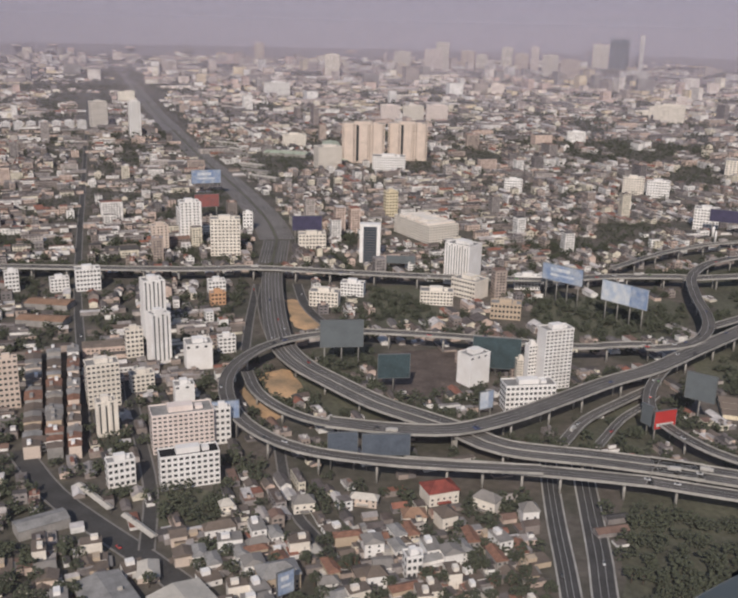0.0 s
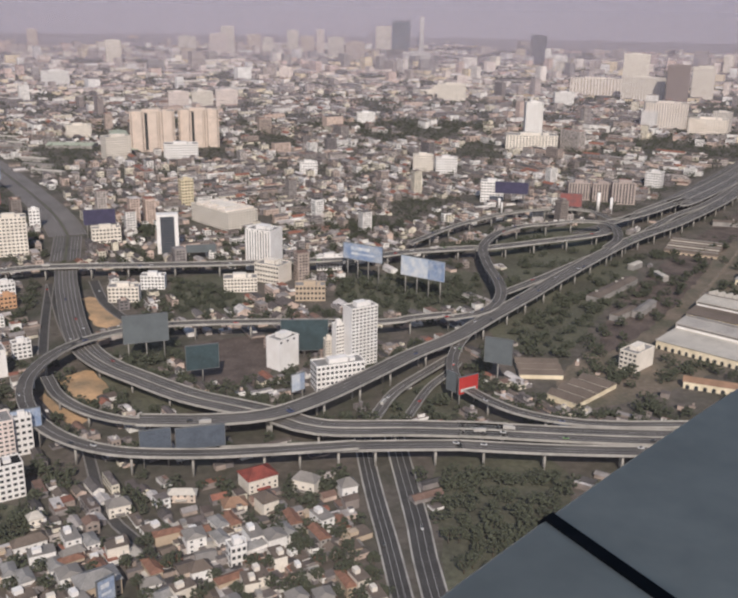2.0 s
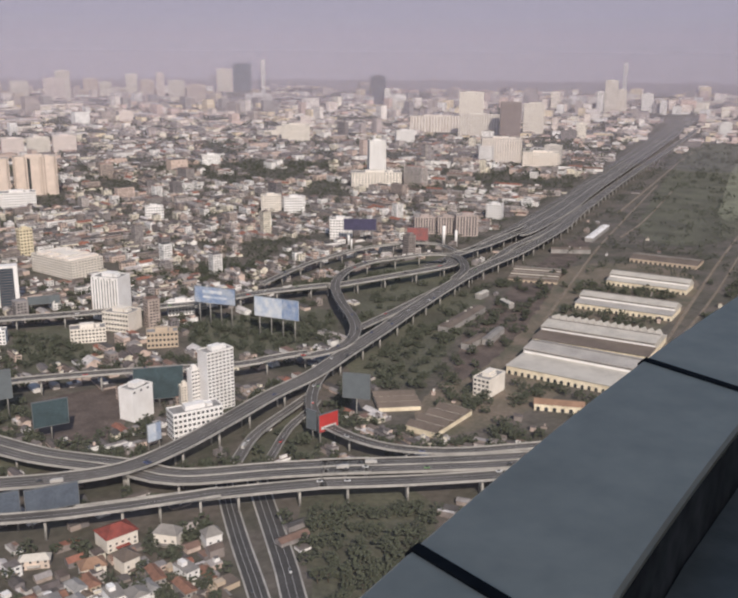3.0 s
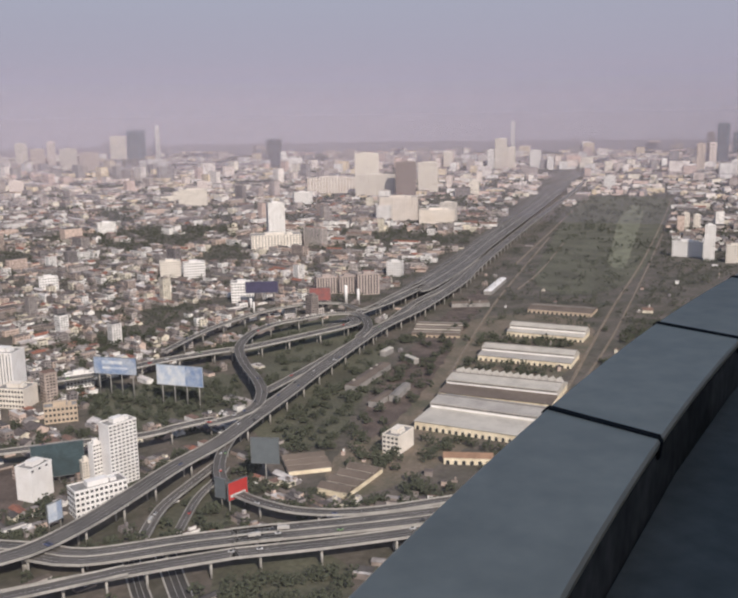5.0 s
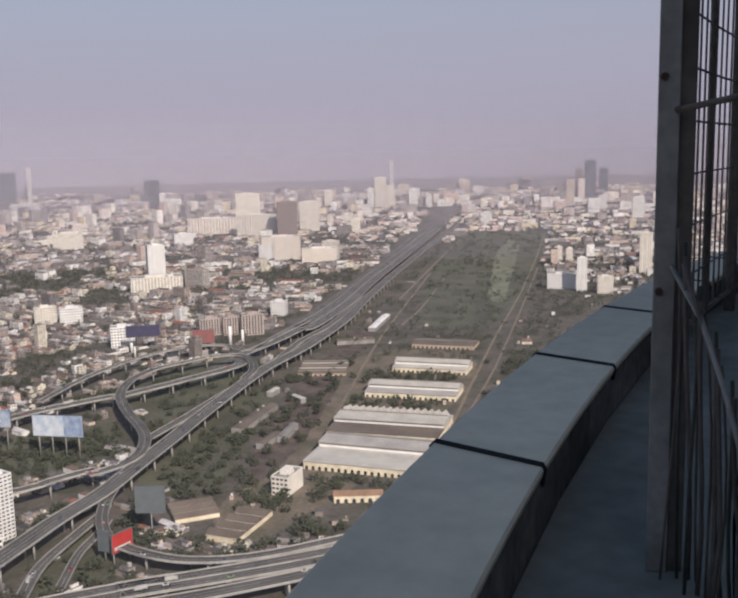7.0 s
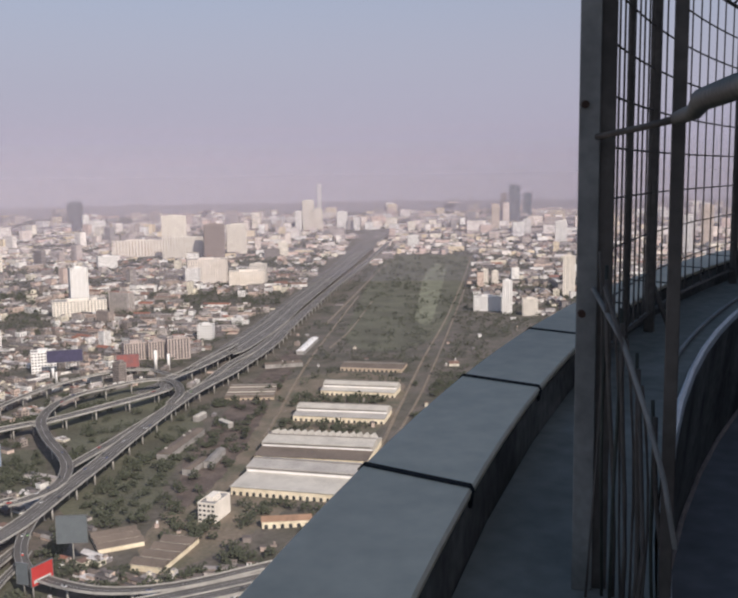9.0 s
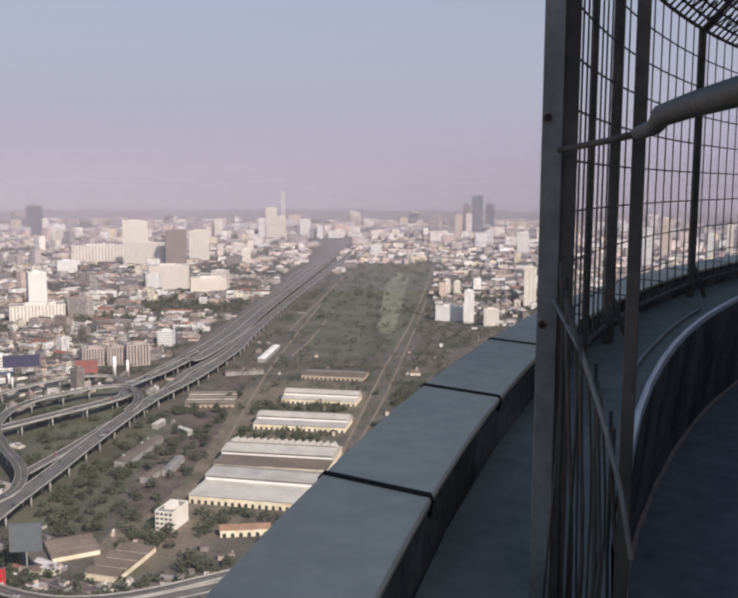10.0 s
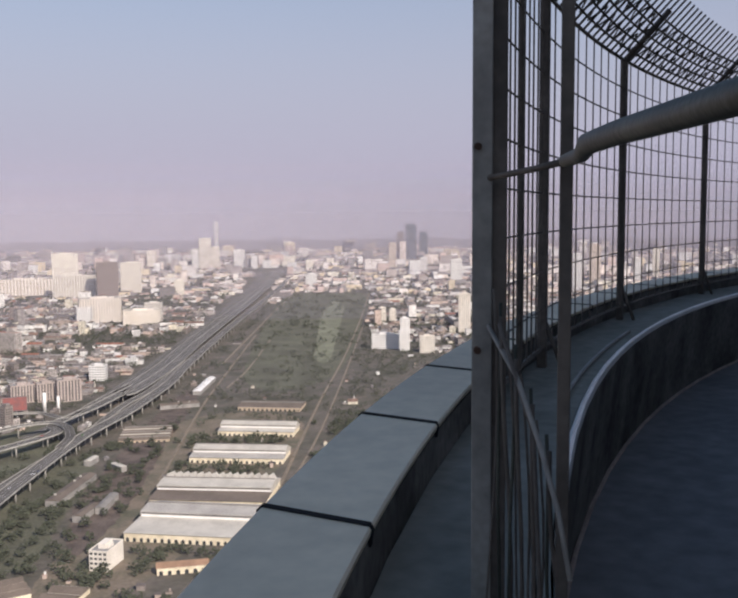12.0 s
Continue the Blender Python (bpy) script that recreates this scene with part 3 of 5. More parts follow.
def workshop(x, y, w, d, turn, low, high, lower, upper, aisle, teeth=False):
    """A long workshop: arched front wall, low aisle roof, pale clerestory with a dark strip for its eave's shadow line,
    raised main roof.
    """
    c, s = math.cos(radians(turn)), math.sin(radians(turn))
    for i in range(int(w / 8) + 1):
        a = -w / 2 + i * 8
        take(x + c * a, y + s * a, d / 2 + 2)
    tone = {"roof_light": "pale", "roof_brown": "brown"}.get(lower.name, "grey")
    root = thing("workshop_shed", x, y, 0, turn, f"long cream-walled workshop with a {tone} aisle roof and raised clerestory", "shed", "railway workshops")
    y0, ya = -d / 2, -d / 2 + d * aisle
    bm = bmesh.new()
    box(bm, -w / 2, y0, -0.5, w / 2, d / 2, low - 0.3)
    part("wall", bm, workshop_wall, root)
    n = int(w / 6.5)
    bm = bmesh.new()
    box(bm, -1.5, -0.1, 0, 1.5, 0.1, low * 0.36)
    box(bm, -1.0, -0.1, low * 0.36, 1.0, 0.1, low * 0.46)
    arch = bpy.data.meshes.new("opening")
    bm.to_mesh(arch)
    bm.free()
    arch.materials.append(window_glass)
    for k in range(n):
        shared("opening", arch, root, Matrix.Translation((-w / 2 + w * (k + 0.5) / n, y0, 0)))
    bm = bmesh.new()
    v = [bm.verts.new(q) for q in [(sx * (w / 2 + 0.7), yy, zz) for sx in (-1, 1) for yy, zz in ((y0 - 0.9, low - 0.28), (y0 - 0.9, low), (ya, low + 1.5), (ya, low - 0.28))]]
    for f in ((0, 1, 5, 4), (1, 2, 6, 5), (2, 3, 7, 6), (3, 0, 4, 7), (3, 2, 1, 0), (4, 5, 6, 7)):
        bm.faces.new([v[i] for i in f])
    part("aisle_roof", bm, lower, root)
    bm = bmesh.new()
    box(bm, -w / 2, ya + 0.004, low - 0.2, w / 2, ya + 0.6, high - 0.1)
    nave = part("clerestory", bm, white_wall, root)
    # dark strip stands in for the opening and shadow line below the eave
    bm = bmesh.new()
    box(bm, -w / 2 + 1, ya - 0.3, high - 2.0, w / 2 - 1, ya, high - 0.4)
    part("louvre", bm, window_glass, nave)
    ym = ya + (d / 2 - ya) * 0.42
    bm = bmesh.new()
    v = [bm.verts.new(q) for q in [(sx * (w / 2 + 0.7), yy, zz) for sx in (-1, 1) for yy, zz in ((ya - 0.5, high - 0.1), (ym, high + 2.4), (d / 2 + 0.6, low + 0.6), (d / 2 + 0.6, low - 0.29), (ya + 0.7, low - 0.29))]]
    for f in ((0, 1, 6, 5), (1, 2, 7, 6), (2, 3, 8, 7), (3, 4, 9, 8), (4, 0, 5, 9), (4, 3, 2, 1, 0), (5, 6, 7, 8, 9)):
        bm.faces.new([v[i] for i in f])
    cover = part("main_roof", bm, upper, root)
    bm = bmesh.new()
    box(bm, -w / 2, ym - 0.9, high + 2.0, w / 2, ym + 0.9, high + 3.1)
    part("ridge_vent", bm, roof_grey, cover)
    if teeth:
        for k in range(int(w / 8)):
            bm = bmesh.new()
            xx = -w / 2 + 5 + 8 * k
            v = [bm.verts.new(q) for q in ((xx - 2.2, ym + 1.5, high + 1.4), (xx + 2.2, ym + 1.5, high + 1.4), (xx + 2.2, d / 2 - 2, low + 1.0), (xx - 2.2, d / 2 - 2, low + 1.0), (xx - 2.0, ym + 1.5, high + 5.6), (xx - 2.0, d / 2 - 2, low + 7.2))]
            for f in ((0, 1, 4), (1, 2, 5, 4), (2, 3, 5), (3, 0, 4, 5), (3, 2, 1, 0)):
                bm.faces.new([v[i] for i in f])
            part("sawtooth_light", bm, roof_light, cover)


def billboard(x, y, z, w, ph, foot, turn, mat, legs):
    """A hoarding: panel in a frame on steel legs."""
    take(x, y, 6)
    word = mat.name.split("_")[1]
    root = thing("billboard", x, y, zt(x, y), turn, f"large {word} roadside billboard on steel legs", "billboard", "roadside billboards")
    bm = bmesh.new()
    box(bm, -w / 2, -0.5, foot, w / 2, 0.5, foot + ph)
    face = part("panel", bm, mat, root)
    for a in ((-w / 2 - 0.4, foot - 0.4, w / 2 + 0.4, foot), (-w / 2 - 0.4, foot + ph, w / 2 + 0.4, foot + ph + 0.4), (-w / 2 - 0.4, foot, -w / 2, foot + ph), (w / 2, foot, w / 2 + 0.4, foot + ph)):
        bm = bmesh.new()
        box(bm, a[0], -0.7, a[1], a[2], 0.7, a[3])
        part("frame", bm, steel, root)
    if mat is board_white:
        bm = bmesh.new()
        box(bm, w * 0.12, -0.54, foot + 0.3, w * 0.49, -0.504, foot + ph - 0.3)
        part("picture", bm, board_blue, face)
    if mat is board_blue:
        bm = bmesh.new()
        box(bm, -w * 0.3, -0.54, foot + ph * 0.6, w * 0.18, -0.504, foot + ph * 0.8)
        part("picture", bm, board_white if mat is board_blue else board_blue, face)
        bm = bmesh.new()
        box(bm, -w * 0.3, -0.54, foot + ph * 0.3, w * 0.3, -0.504, foot + ph * 0.42)
        part("picture", bm, board_white if mat is board_blue else board_blue, face)
    if mat is board_red:
        bm = bmesh.new()
        box(bm, -w * 0.4, -0.54, foot + ph * 0.12, w * 0.4, -0.504, foot + ph * 0.3)
        part("picture", bm, paint_white, face)
    for i in range(legs):
        bm = bmesh.new()
        xx = 0 if legs == 1 else -w * 0.4 + w * 0.8 * i / (legs - 1)
        tube(bm, (xx, 0.9, -1), (xx, 0.9, foot + ph * 0.8), 0.6, 8)
        part("leg", bm, parapet_mat, root)


parapet_mat = material("parapet_concrete", (0.42, 0.4, 0.37), 0.85, 0.16, 0.06, stain=(0.26, 0.25, 0.23))

# ---- the ground, one sheet out to the haze ----
bm = bmesh.new()
radii = [0, 200, 500, 900, 1400, 2000, 2700, 3400] + [3400 + 60 * k for k in range(1, 25)]
rows_v = []
for r in radii:
    rows_v.append([bm.verts.new((r * math.sin(radians(a)), r * math.cos(radians(a)), zt(r, 0))) for a in range(0, 360, 5)] if r else [bm.verts.new((0, 0, 0))])
for r0, r1 in zip(rows_v, rows_v[1:]):
    n = len(r1)
    for i in range(n):
        if len(r0) == 1:
            bm.faces.new((r0[0], r1[i], r1[(i + 1) % n]))
        else:
            bm.faces.new((r0[i], r1[i], r1[(i + 1) % n], r0[(i + 1) % n]))
bmesh.ops.recalc_face_normals(bm, faces=bm.faces)
ground_mat = material("city_ground", (0.125, 0.106, 0.09), 0.95, 0.3, 0.02, stain=(0.055, 0.056, 0.038), fine=0.15)
tagged(link_bm("ground", bm, ground_mat), "dusty grey-brown city ground with dull green patches", "ground", "", "structure")

# ---- expressways, streets, open ground, buildings ----
viaduct([(-449, 1033), (-226, 1041), (-139, 1055), (-21, 1044), (83, 1036), (207, 1036), (293, 1055), (385, 1061), (375, 1054), (484, 1080), (577, 1110), (603, 1159), (700, 1220), (818, 1306)], 17, 15)
viaduct([(302, 1097), (386, 1180), (481, 1244), (568, 1267), (621, 1243), (634, 1183), (717, 1249), (832, 1335)], 9, 15)
viaduct([(779, 1280), (809, 1297), (985, 1451), (1203, 1667), (1502, 1952), (1864, 2296), (2468, 2877), (2786, 3153)], 42, 15)
street([(567, 1161), (663, 1228), (783, 1325), (971, 1497), (1197, 1714), (1507, 2018), (1827, 2331), (2446, 2942), (2852, 3288)], 30)
viaduct([(-28, 620), (20, 611), (65, 612), (107, 635), (152, 671), (202, 713), (251, 748), (304, 798), (365, 855), (445, 932), (583, 1056), (715, 1151), (881, 1292), (988, 1401), (1216, 1622), (1518, 1907), (1938, 2295), (2644, 2955)], 18, 16)
viaduct([(346, 875), (417, 928), (496, 991), (573, 1047), (723, 1189), (847, 1285), (1059, 1484)], 11, 14)
viaduct([(540, 1027), (576, 1068), (601, 1125), (598, 1162), (558, 1174), (516, 1165), (477, 1157), (428, 1122), (387, 1060), (364, 983), (350, 905), (337, 862), (315, 824), (288, 804), (258, 798), (263, 808), (223, 803), (195, 797), (97, 815), (-1, 825), (-45, 814), (-87, 785), (-110, 739), (-115, 692), (-103, 641), (-80, 601), (-44, 572), (8, 558), (55, 553), (118, 550)], 12, 17)
viaduct([(-103, 727), (-89, 684), (-65, 650), (-34, 628), (8, 618)], 10, 12)
viaduct([(-118, 1068), (-110, 987), (-94, 869), (-79, 794), (-58, 747), (-31, 712), (8, 667), (44, 639), (69, 620), (100, 592), (166, 578), (231, 561), (197, 571), (269, 548), (327, 532), (401, 516)], 24, 12)
viaduct([(27, 563), (117, 554), (190, 542), (186, 543), (244, 525), (309, 509), (383, 493)], 14, 14)
viaduct([(311, 813), (265, 759), (235, 705), (223, 659), (230, 625), (248, 591), (276, 568), (309, 555), (356, 546), (407, 536)], 10, 13)
viaduct([(145, 614), (172, 658), (211, 697), (242, 726)], 9, 6)
viaduct([(171, 613), (201, 662), (227, 691), (243, 713)], 7, 5)
street([(-201, 594), (-262, 782), (-368, 1112), (-643, 2042), (-1118, 3630)], 7)
street([(-248, 592), (-204, 533), (-158, 489), (-125, 460), (-89, 425)], 15)
shop_row([(-234, 580), (-263, 665), (-303, 776)], 13, 1)
shop_row([(-218, 581), (-247, 666), (-285, 777)], 12, 2)
shop_row([(-204, 582), (-232, 667), (-268, 779)], 10, 3)
hall([(-189, 540), (-159, 509)], 4, roof_light)
hall([(-149, 503), (-124, 478)], 4, roof_light)
hall([(-102, 424), (-76, 389)], 30, roof_light)
hall([(-146, 432), (-122, 398)], 26, roof_tar)
hall([(-364, 931), (-317, 926)], 22, roof_orange)
hall([(-353, 875), (-304, 871)], 20, roof_orange)
hall([(-208, 480), (-183, 498)], 14, roof_tar)
hall([(-292, 1945), (-227, 1909)], 14, roof_light)
hall([(-319, 2026), (-252, 1987)], 12, roof_grey)
hall([(-373, 2192), (-299, 2146)], 12, roof_light)
hall([(-266, 1864), (-207, 1830)], 12, roof_grey)
hall([(-241, 1790), (-182, 1753)], 13, roof_light)
hall([(-110, 2334), (-74, 2010)], 40, roof_green)
hall([(-350, 2121), (-278, 2071)], 14, roof_grey)
hall([(-401, 2286), (-325, 2245)], 14, roof_light)
hall([(-247, 2125), (-148, 2102)], 50, roof_green)
patch([(419, 637), (555, 718), (792, 870), (897, 1006), (799, 1099), (597, 986), (455, 811), (326, 680), (302, 609)], yard_soil, "works_yard")
street([(-1178, 4370), (-1024, 3969), (-871, 3521), (-711, 3019), (-398, 2085), (-268, 1723), (-171, 1427), (-133, 1267)], 48)
street([(-133, 1261), (-126, 1136)], 34)
street([(-133, 1036), (-124, 903), (-116, 811)], 7)
street([(-132, 1036), (-109, 904), (-91, 826)], 7)
street([(-86, 1040), (-70, 957), (-45, 894), (-20, 859)], 9)
street([(131, 593), (126, 555), (121, 506), (118, 467), (115, 435), (110, 385), (105, 340)], 10.5)
street([(155, 594), (150, 556), (144, 505), (139, 466), (134, 436), (128, 386), (122, 342)], 13)
# the strip between the two slip roads stays clear
for q in smooth_path([(143, 593), (138, 555), (132, 505), (128, 466), (125, 435), (119, 385), (113, 345)], 6):
    take(q.x, q.y, 18, True)
street([(-127, 469), (-142, 542), (-177, 644), (-220, 773)], 8)
street([(-65, 617), (-51, 540), (-39, 505), (-20, 474)], 6)
patch([(-96, 747), (-76, 765), (-48, 728), (-54, 697), (-73, 694)], tan_soil, "bare_lot")
patch([(-106, 694), (-106, 719), (-92, 695), (-66, 663), (-80, 658)], tan_soil, "bare_lot")
patch([(-94, 973), (-76, 974), (-45, 886), (-73, 877)], tan_soil, "bare_lot")
patch([(1946, 2246), (2360, 2585), (2456, 2329), (1855, 1768), (1300, 1284), (1072, 1152), (1007, 1215), (1157, 1425)], grass_mat, "field")
patch([(454, 843), (555, 950), (686, 1080), (829, 1217), (912, 1277), (885, 1216), (720, 1048), (595, 913), (505, 818), (422, 745), (385, 728)], brown_soil, "railway_yard")
patch([(357, 901), (539, 1040), (552, 967), (426, 817), (347, 731), (301, 789)], grass_mat, "field")
patch([(173, 556), (244, 546), (255, 508), (240, 473), (188, 419), (142, 364), (122, 343), (136, 396)], grass_mat, "field")
patch([(386, 948), (574, 1098), (617, 1231), (455, 1163), (409, 1092)], grass_mat, "field")
patch([(135, 627), (236, 710), (228, 623), (176, 613)], grass_mat, "field")
patch([(-66, 749), (-53, 797), (31, 683), (8, 663), (-29, 670)], grass_mat, "field")
track([(475, 615), (608, 713), (792, 870), (1032, 1075), (1389, 1372), (1941, 1850), (2468, 2316)], 5)
track([(601, 697), (806, 857), (1033, 1047), (1399, 1361), (1950, 1840), (2549, 2373)], 4)
track([(1123, 1459), (1512, 1821), (1957, 2235), (2360, 2585)], 6)
track([(971, 1250), (1103, 1359), (1308, 1551), (1420, 1657)], 5)
track([(573, 865), (819, 1126), (1023, 1330), (1452, 1749)], 5)
patch([(1294, 1375), (1860, 1935), (2189, 2219), (2098, 2083), (1531, 1545), (1273, 1311)], grass_light, "field")
patch([(4, 807), (81, 825), (86, 759), (63, 704), (32, 712), (8, 753)], brown_soil, "open_lot")
patch([(-54, 816), (-1, 833), (8, 765), (-17, 763), (-43, 779)], grass_mat, "field")
patch([(-2, 1028), (53, 1042), (73, 919), (8, 898)], grass_mat, "field")
patch([(200, 1016), (345, 1009), (339, 923), (292, 868), (215, 862), (171, 910)], grass_mat, "field")
patch([(-139, 536), (-99, 541), (-89, 508), (-125, 495)], grass_mat, "field")
railway_land([(785, 1233), (1895, 2257), (2709, 2542), (1900, 1790), (1460, 1340), (1530, 1165), (1330, 1005), (986, 900), (738, 760), (461, 598), (376, 572), (292, 613), (313, 794), (613, 1073)])
tower(111, 1059, 0, 34.0, 26.3, 50.2, -41, white_wall, 18, ribs=True, plain=True)
block(115, 1010, 0, 33.1, 26.5, 21.0, -41, cream_wall, 3)
tower(160, 740, 0, 26.6, 15.0, 53.5, 20, white_wall, 17, blank=True)
tower(141, 743, 0, 8.8, 7.0, 36.7, 22, white_wall, 11, blank=True)
tower(134, 753, 0, 7.4, 5.9, 19.3, 10, cream_wall, 8)
block(131, 692, 0, 41.9, 16.8, 22.1, 9, white_wall, 5)
tower(92, 745, 0, 23.4, 16.4, 27.5, 38, white_wall, 7, plain=True)
slab(-1, 1157, 0, 26.9, 13.5, 50.5, 0, white_wall, 14)
store = tower(80, 1312, 0, 50.0, 95.0, 25.0, 30, cream_wall, 7, bands=True)
for k in range(4):
    bm = bmesh.new()
    box(bm, -24.0, -40.0 + 21 * k, 25.2, 24.0, -28.0 + 21 * k, 28.4)
    part("roof_monitor", bm, pale_wall, store)
tower(30, 1435, 0, 19.6, 13.8, 43.0, 19, yellow_wall, 9)
tower(-96, 1941, 0, 51.8, 31.1, 45.3, 23, cream_wall, 7)
tower(-22, 2042, 0, 93.8, 37.5, 84.4, 1, pink_wall, 12, bays=True)
tower(78, 2094, 0, 88.6, 35.4, 81.2, -2, pink_wall, 12, bays=True)
block(34, 1930, 0, 69.1, 34.6, 29.6, -1, white_wall, 3)
tower(-211, 848, 0, 19.7, 15.8, 57.0, 29, white_wall, 16, ribs=True, plain=True)
tower(-189, 775, 0, 16.8, 13.5, 47.0, 39, white_wall, 15, ribs=True, plain=True)
tower(-152, 767, 0, 23.1, 18.5, 23.5, 19, white_wall, 5, plain=True)
tower(-134, 607, 0, 43.9, 19.8, 29.3, 20, rose_wall, 9)
tower(-118, 552, 0, 39.2, 13.7, 23.4, 20, white_wall, 6, dark_roof=True)
tower(-147, 679, 0, 15.4, 12.3, 19.4, 20, white_wall, 6, plain=True)
tower(-194, 624, 0, 13.7, 10.9, 27.1, 25, cream_wall, 9, ribs=True, plain=True)
tower(-212, 679, 0, 25.4, 15.2, 35.9, 25, cream_wall, 9)
tower(-106, 615, 0, 11.8, 7.1, 28.1, 18, white_wall, 6)
tower(-253, 1246, 0, 27.2, 19.1, 56.3, 21, white_wall, 14, ribs=True)
tower(-280, 1179, 0, 20.3, 14.2, 36.8, 23, pink_wall, 10, ribs=True)
tower(-192, 1176, 0, 38.6, 19.3, 48.6, 9, cream_wall, 7)
block(-183, 1329, 0, 14.5, 11.6, 24.8, 8, white_wall, 5)
tower(-769, 2583, 0, 44.9, 26.9, 69.4, 32, cream_wall, 10)
tower(-624, 2409, 0, 25.9, 18.2, 86.7, 30, white_wall, 14, ribs=True)
block(-81, 1225, 0, 37.4, 15.0, 19.8, 9, cream_wall, 4)
block(-49, 961, 0, 32.1, 16.0, 16.1, -7, cream_wall, 4)
block(-19, 1002, 0, 26.4, 13.2, 15.0, -9, white_wall, 4)
block(187, 1045, 0, 31.1, 9.3, 16.1, -0, white_wall, 4)
block(-215, 789, 0, 15.3, 9.2, 25.9, 25, cream_wall, 6)
block(-175, 1001, 0, 19.4, 11.6, 13.9, 20, white_wall, 3)
block(-166, 955, 0, 16.3, 9.8, 13.4, 20, orange_wall, 2)
block(-163, 548, 0, 18.2, 9.1, 18.2, 27, white_wall, 4)
block(-133, 807, 0, 16.0, 9.6, 14.9, 19, white_wall, 4)
block(-189, 711, 0, 19.2, 11.5, 14.7, 25, cream_wall, 4)
block(146, 932, 0, 32.1, 16.1, 16.7, -9, tan_wall, 3)
block(75, 978, 0, 36.4, 18.2, 15.2, -4, cream_wall, 4)
cottage(49, 538, 0, 20.9, 16.7, 22.9, 20, cream_wall, red_roofed)
cottage(51, 505, 0, 10.8, 11.9, 15.3, 24, cream_wall, roof_brown)
cottage(79, 525, 0, 15.3, 9.2, 16.0, -34, cream_wall, roof_grey)
cottage(104, 513, 0, 10.4, 9.4, 19.0, 9, white_wall, roof_grey)
cottage(-0, 528, 0, 17.2, 6.9, 8.8, -10, pink_wall, roof_light)
cottage(7, 440, 0, 11.0, 8.8, 12.8, 14, white_wall, roof_brown)
cottage(-19, 436, 0, 10.5, 7.3, 8.0, 13, white_wall, roof_grey)
cottage(31, 505, 0, 14.2, 11.3, 12.4, 6, cream_wall, roof_orange)
cottage(-39, 519, 0, 13.4, 9.4, 11.7, 14, cream_wall, roof_grey)
cottage(-87, 513, 0, 7.8, 6.2, 10.9, 20, cream_wall, roof_light)
cottage(-87, 486, 0, 18.5, 7.4, 11.1, 20, white_wall, roof_brown)
cottage(-62, 470, 0, 12.2, 6.1, 10.9, 28, pink_wall, roof_grey)
cottage(-47, 439, 0, 22.2, 15.6, 22.0, 21, tan_wall, roof_tar)
billboard(-41, 421, 0, 9.9, 13.6, 6.7, 36, board_blue, 2)
block(-283, 668, 0, 15.5, 7.7, 41.3, 23, pink_wall, 7)
block(-321, 999, 0, 26.7, 16.0, 24.8, 23, white_wall, 5)
block(-351, 991, 0, 20.5, 12.3, 14.8, 25, white_wall, 4)
block(-402, 984, 0, 15.0, 9.0, 22.8, 27, white_wall, 4)
block(28, 451, 0, 9.5, 8.6, 13.6, 16, white_wall, 3)
tower(1761, 4215, 59, 69.2, 34.6, 128.4, -13, dark_glass, 22)
tower(1748, 4067, 43, 26.7, 16.0, 90.9, -13, white_wall, 12)
block(1786, 4024, 39, 71.8, 35.9, 62.5, -19, white_wall, 6)
tower(1874, 3465, 9, 98.5, 49.3, 131.9, -28, cream_wall, 18, ribs=True)
block(1613, 3282, 2, 188.3, 56.5, 59.9, -26, pale_wall, 5)
block(1708, 3094, 0, 151.6, 37.9, 76.5, -29, cream_wall, 6)
block(1331, 2939, 0, 64.3, 32.1, 39.9, -14, white_wall, 4)
tower(1752, 2939, 0, 74.0, 33.1, 130.0, -26, mauve_wall, 18)
tower(1935, 3076, 1, 75.5, 37.8, 114.2, -27, cream_wall, 16, ribs=True)
tower(2464, 3735, 48, 41.0, 24.6, 74.9, -28, cream_wall, 12)
tower(2603, 3576, 42, 30.1, 18.1, 90.2, -31, white_wall, 14)
tower(2690, 3530, 42, 38.0, 30.0, 98.0, -37, cream_wall, 13)
tower(2645, 3552, 42, 56.0, 40.0, 139.6, -37, cream_wall, 18)
tower(2779, 3462, 43, 52.0, 31.2, 81.6, -34, white_wall, 12)
tower(2808, 3386, 40, 30.2, 18.1, 56.3, -35, white_wall, 9)
tower(1944, 2772, 0, 36.3, 21.8, 60.8, -30, cream_wall, 8)
block(1347, 2304, 0, 113.3, 45.3, 67.6, -25, pale_wall, 6)
block(1305, 2309, 0, 48.6, 19.5, 44.5, -24, white_wall, 7)
block(1392, 2165, 0, 97.6, 39.0, 39.6, -33, pale_wall, 5)
block(1459, 2206, 0, 46.6, 23.3, 51.6, -48, cream_wall, 6)
tower(854, 2049, 0, 38.9, 23.4, 96.3, -8, white_wall, 18, ribs=True)
block(816, 1960, 0, 115.1, 46.0, 33.5, -18, cream_wall, 4)
block(2574, 2741, 4, 44.5, 22.3, 48.3, -38, white_wall, 7)
tower(1494, 1296, 0, 18.7, 11.2, 71.6, -41, white_wall, 15, ribs=True)
block(1497, 1354, 0, 62.8, 18.8, 31.4, -48, white_wall, 5)
block(1510, 1246, 0, 32.2, 16.1, 35.3, -45, cream_wall, 6)
tower(1842, 1679, 0, 19.4, 11.6, 41.2, -43, cream_wall, 8)
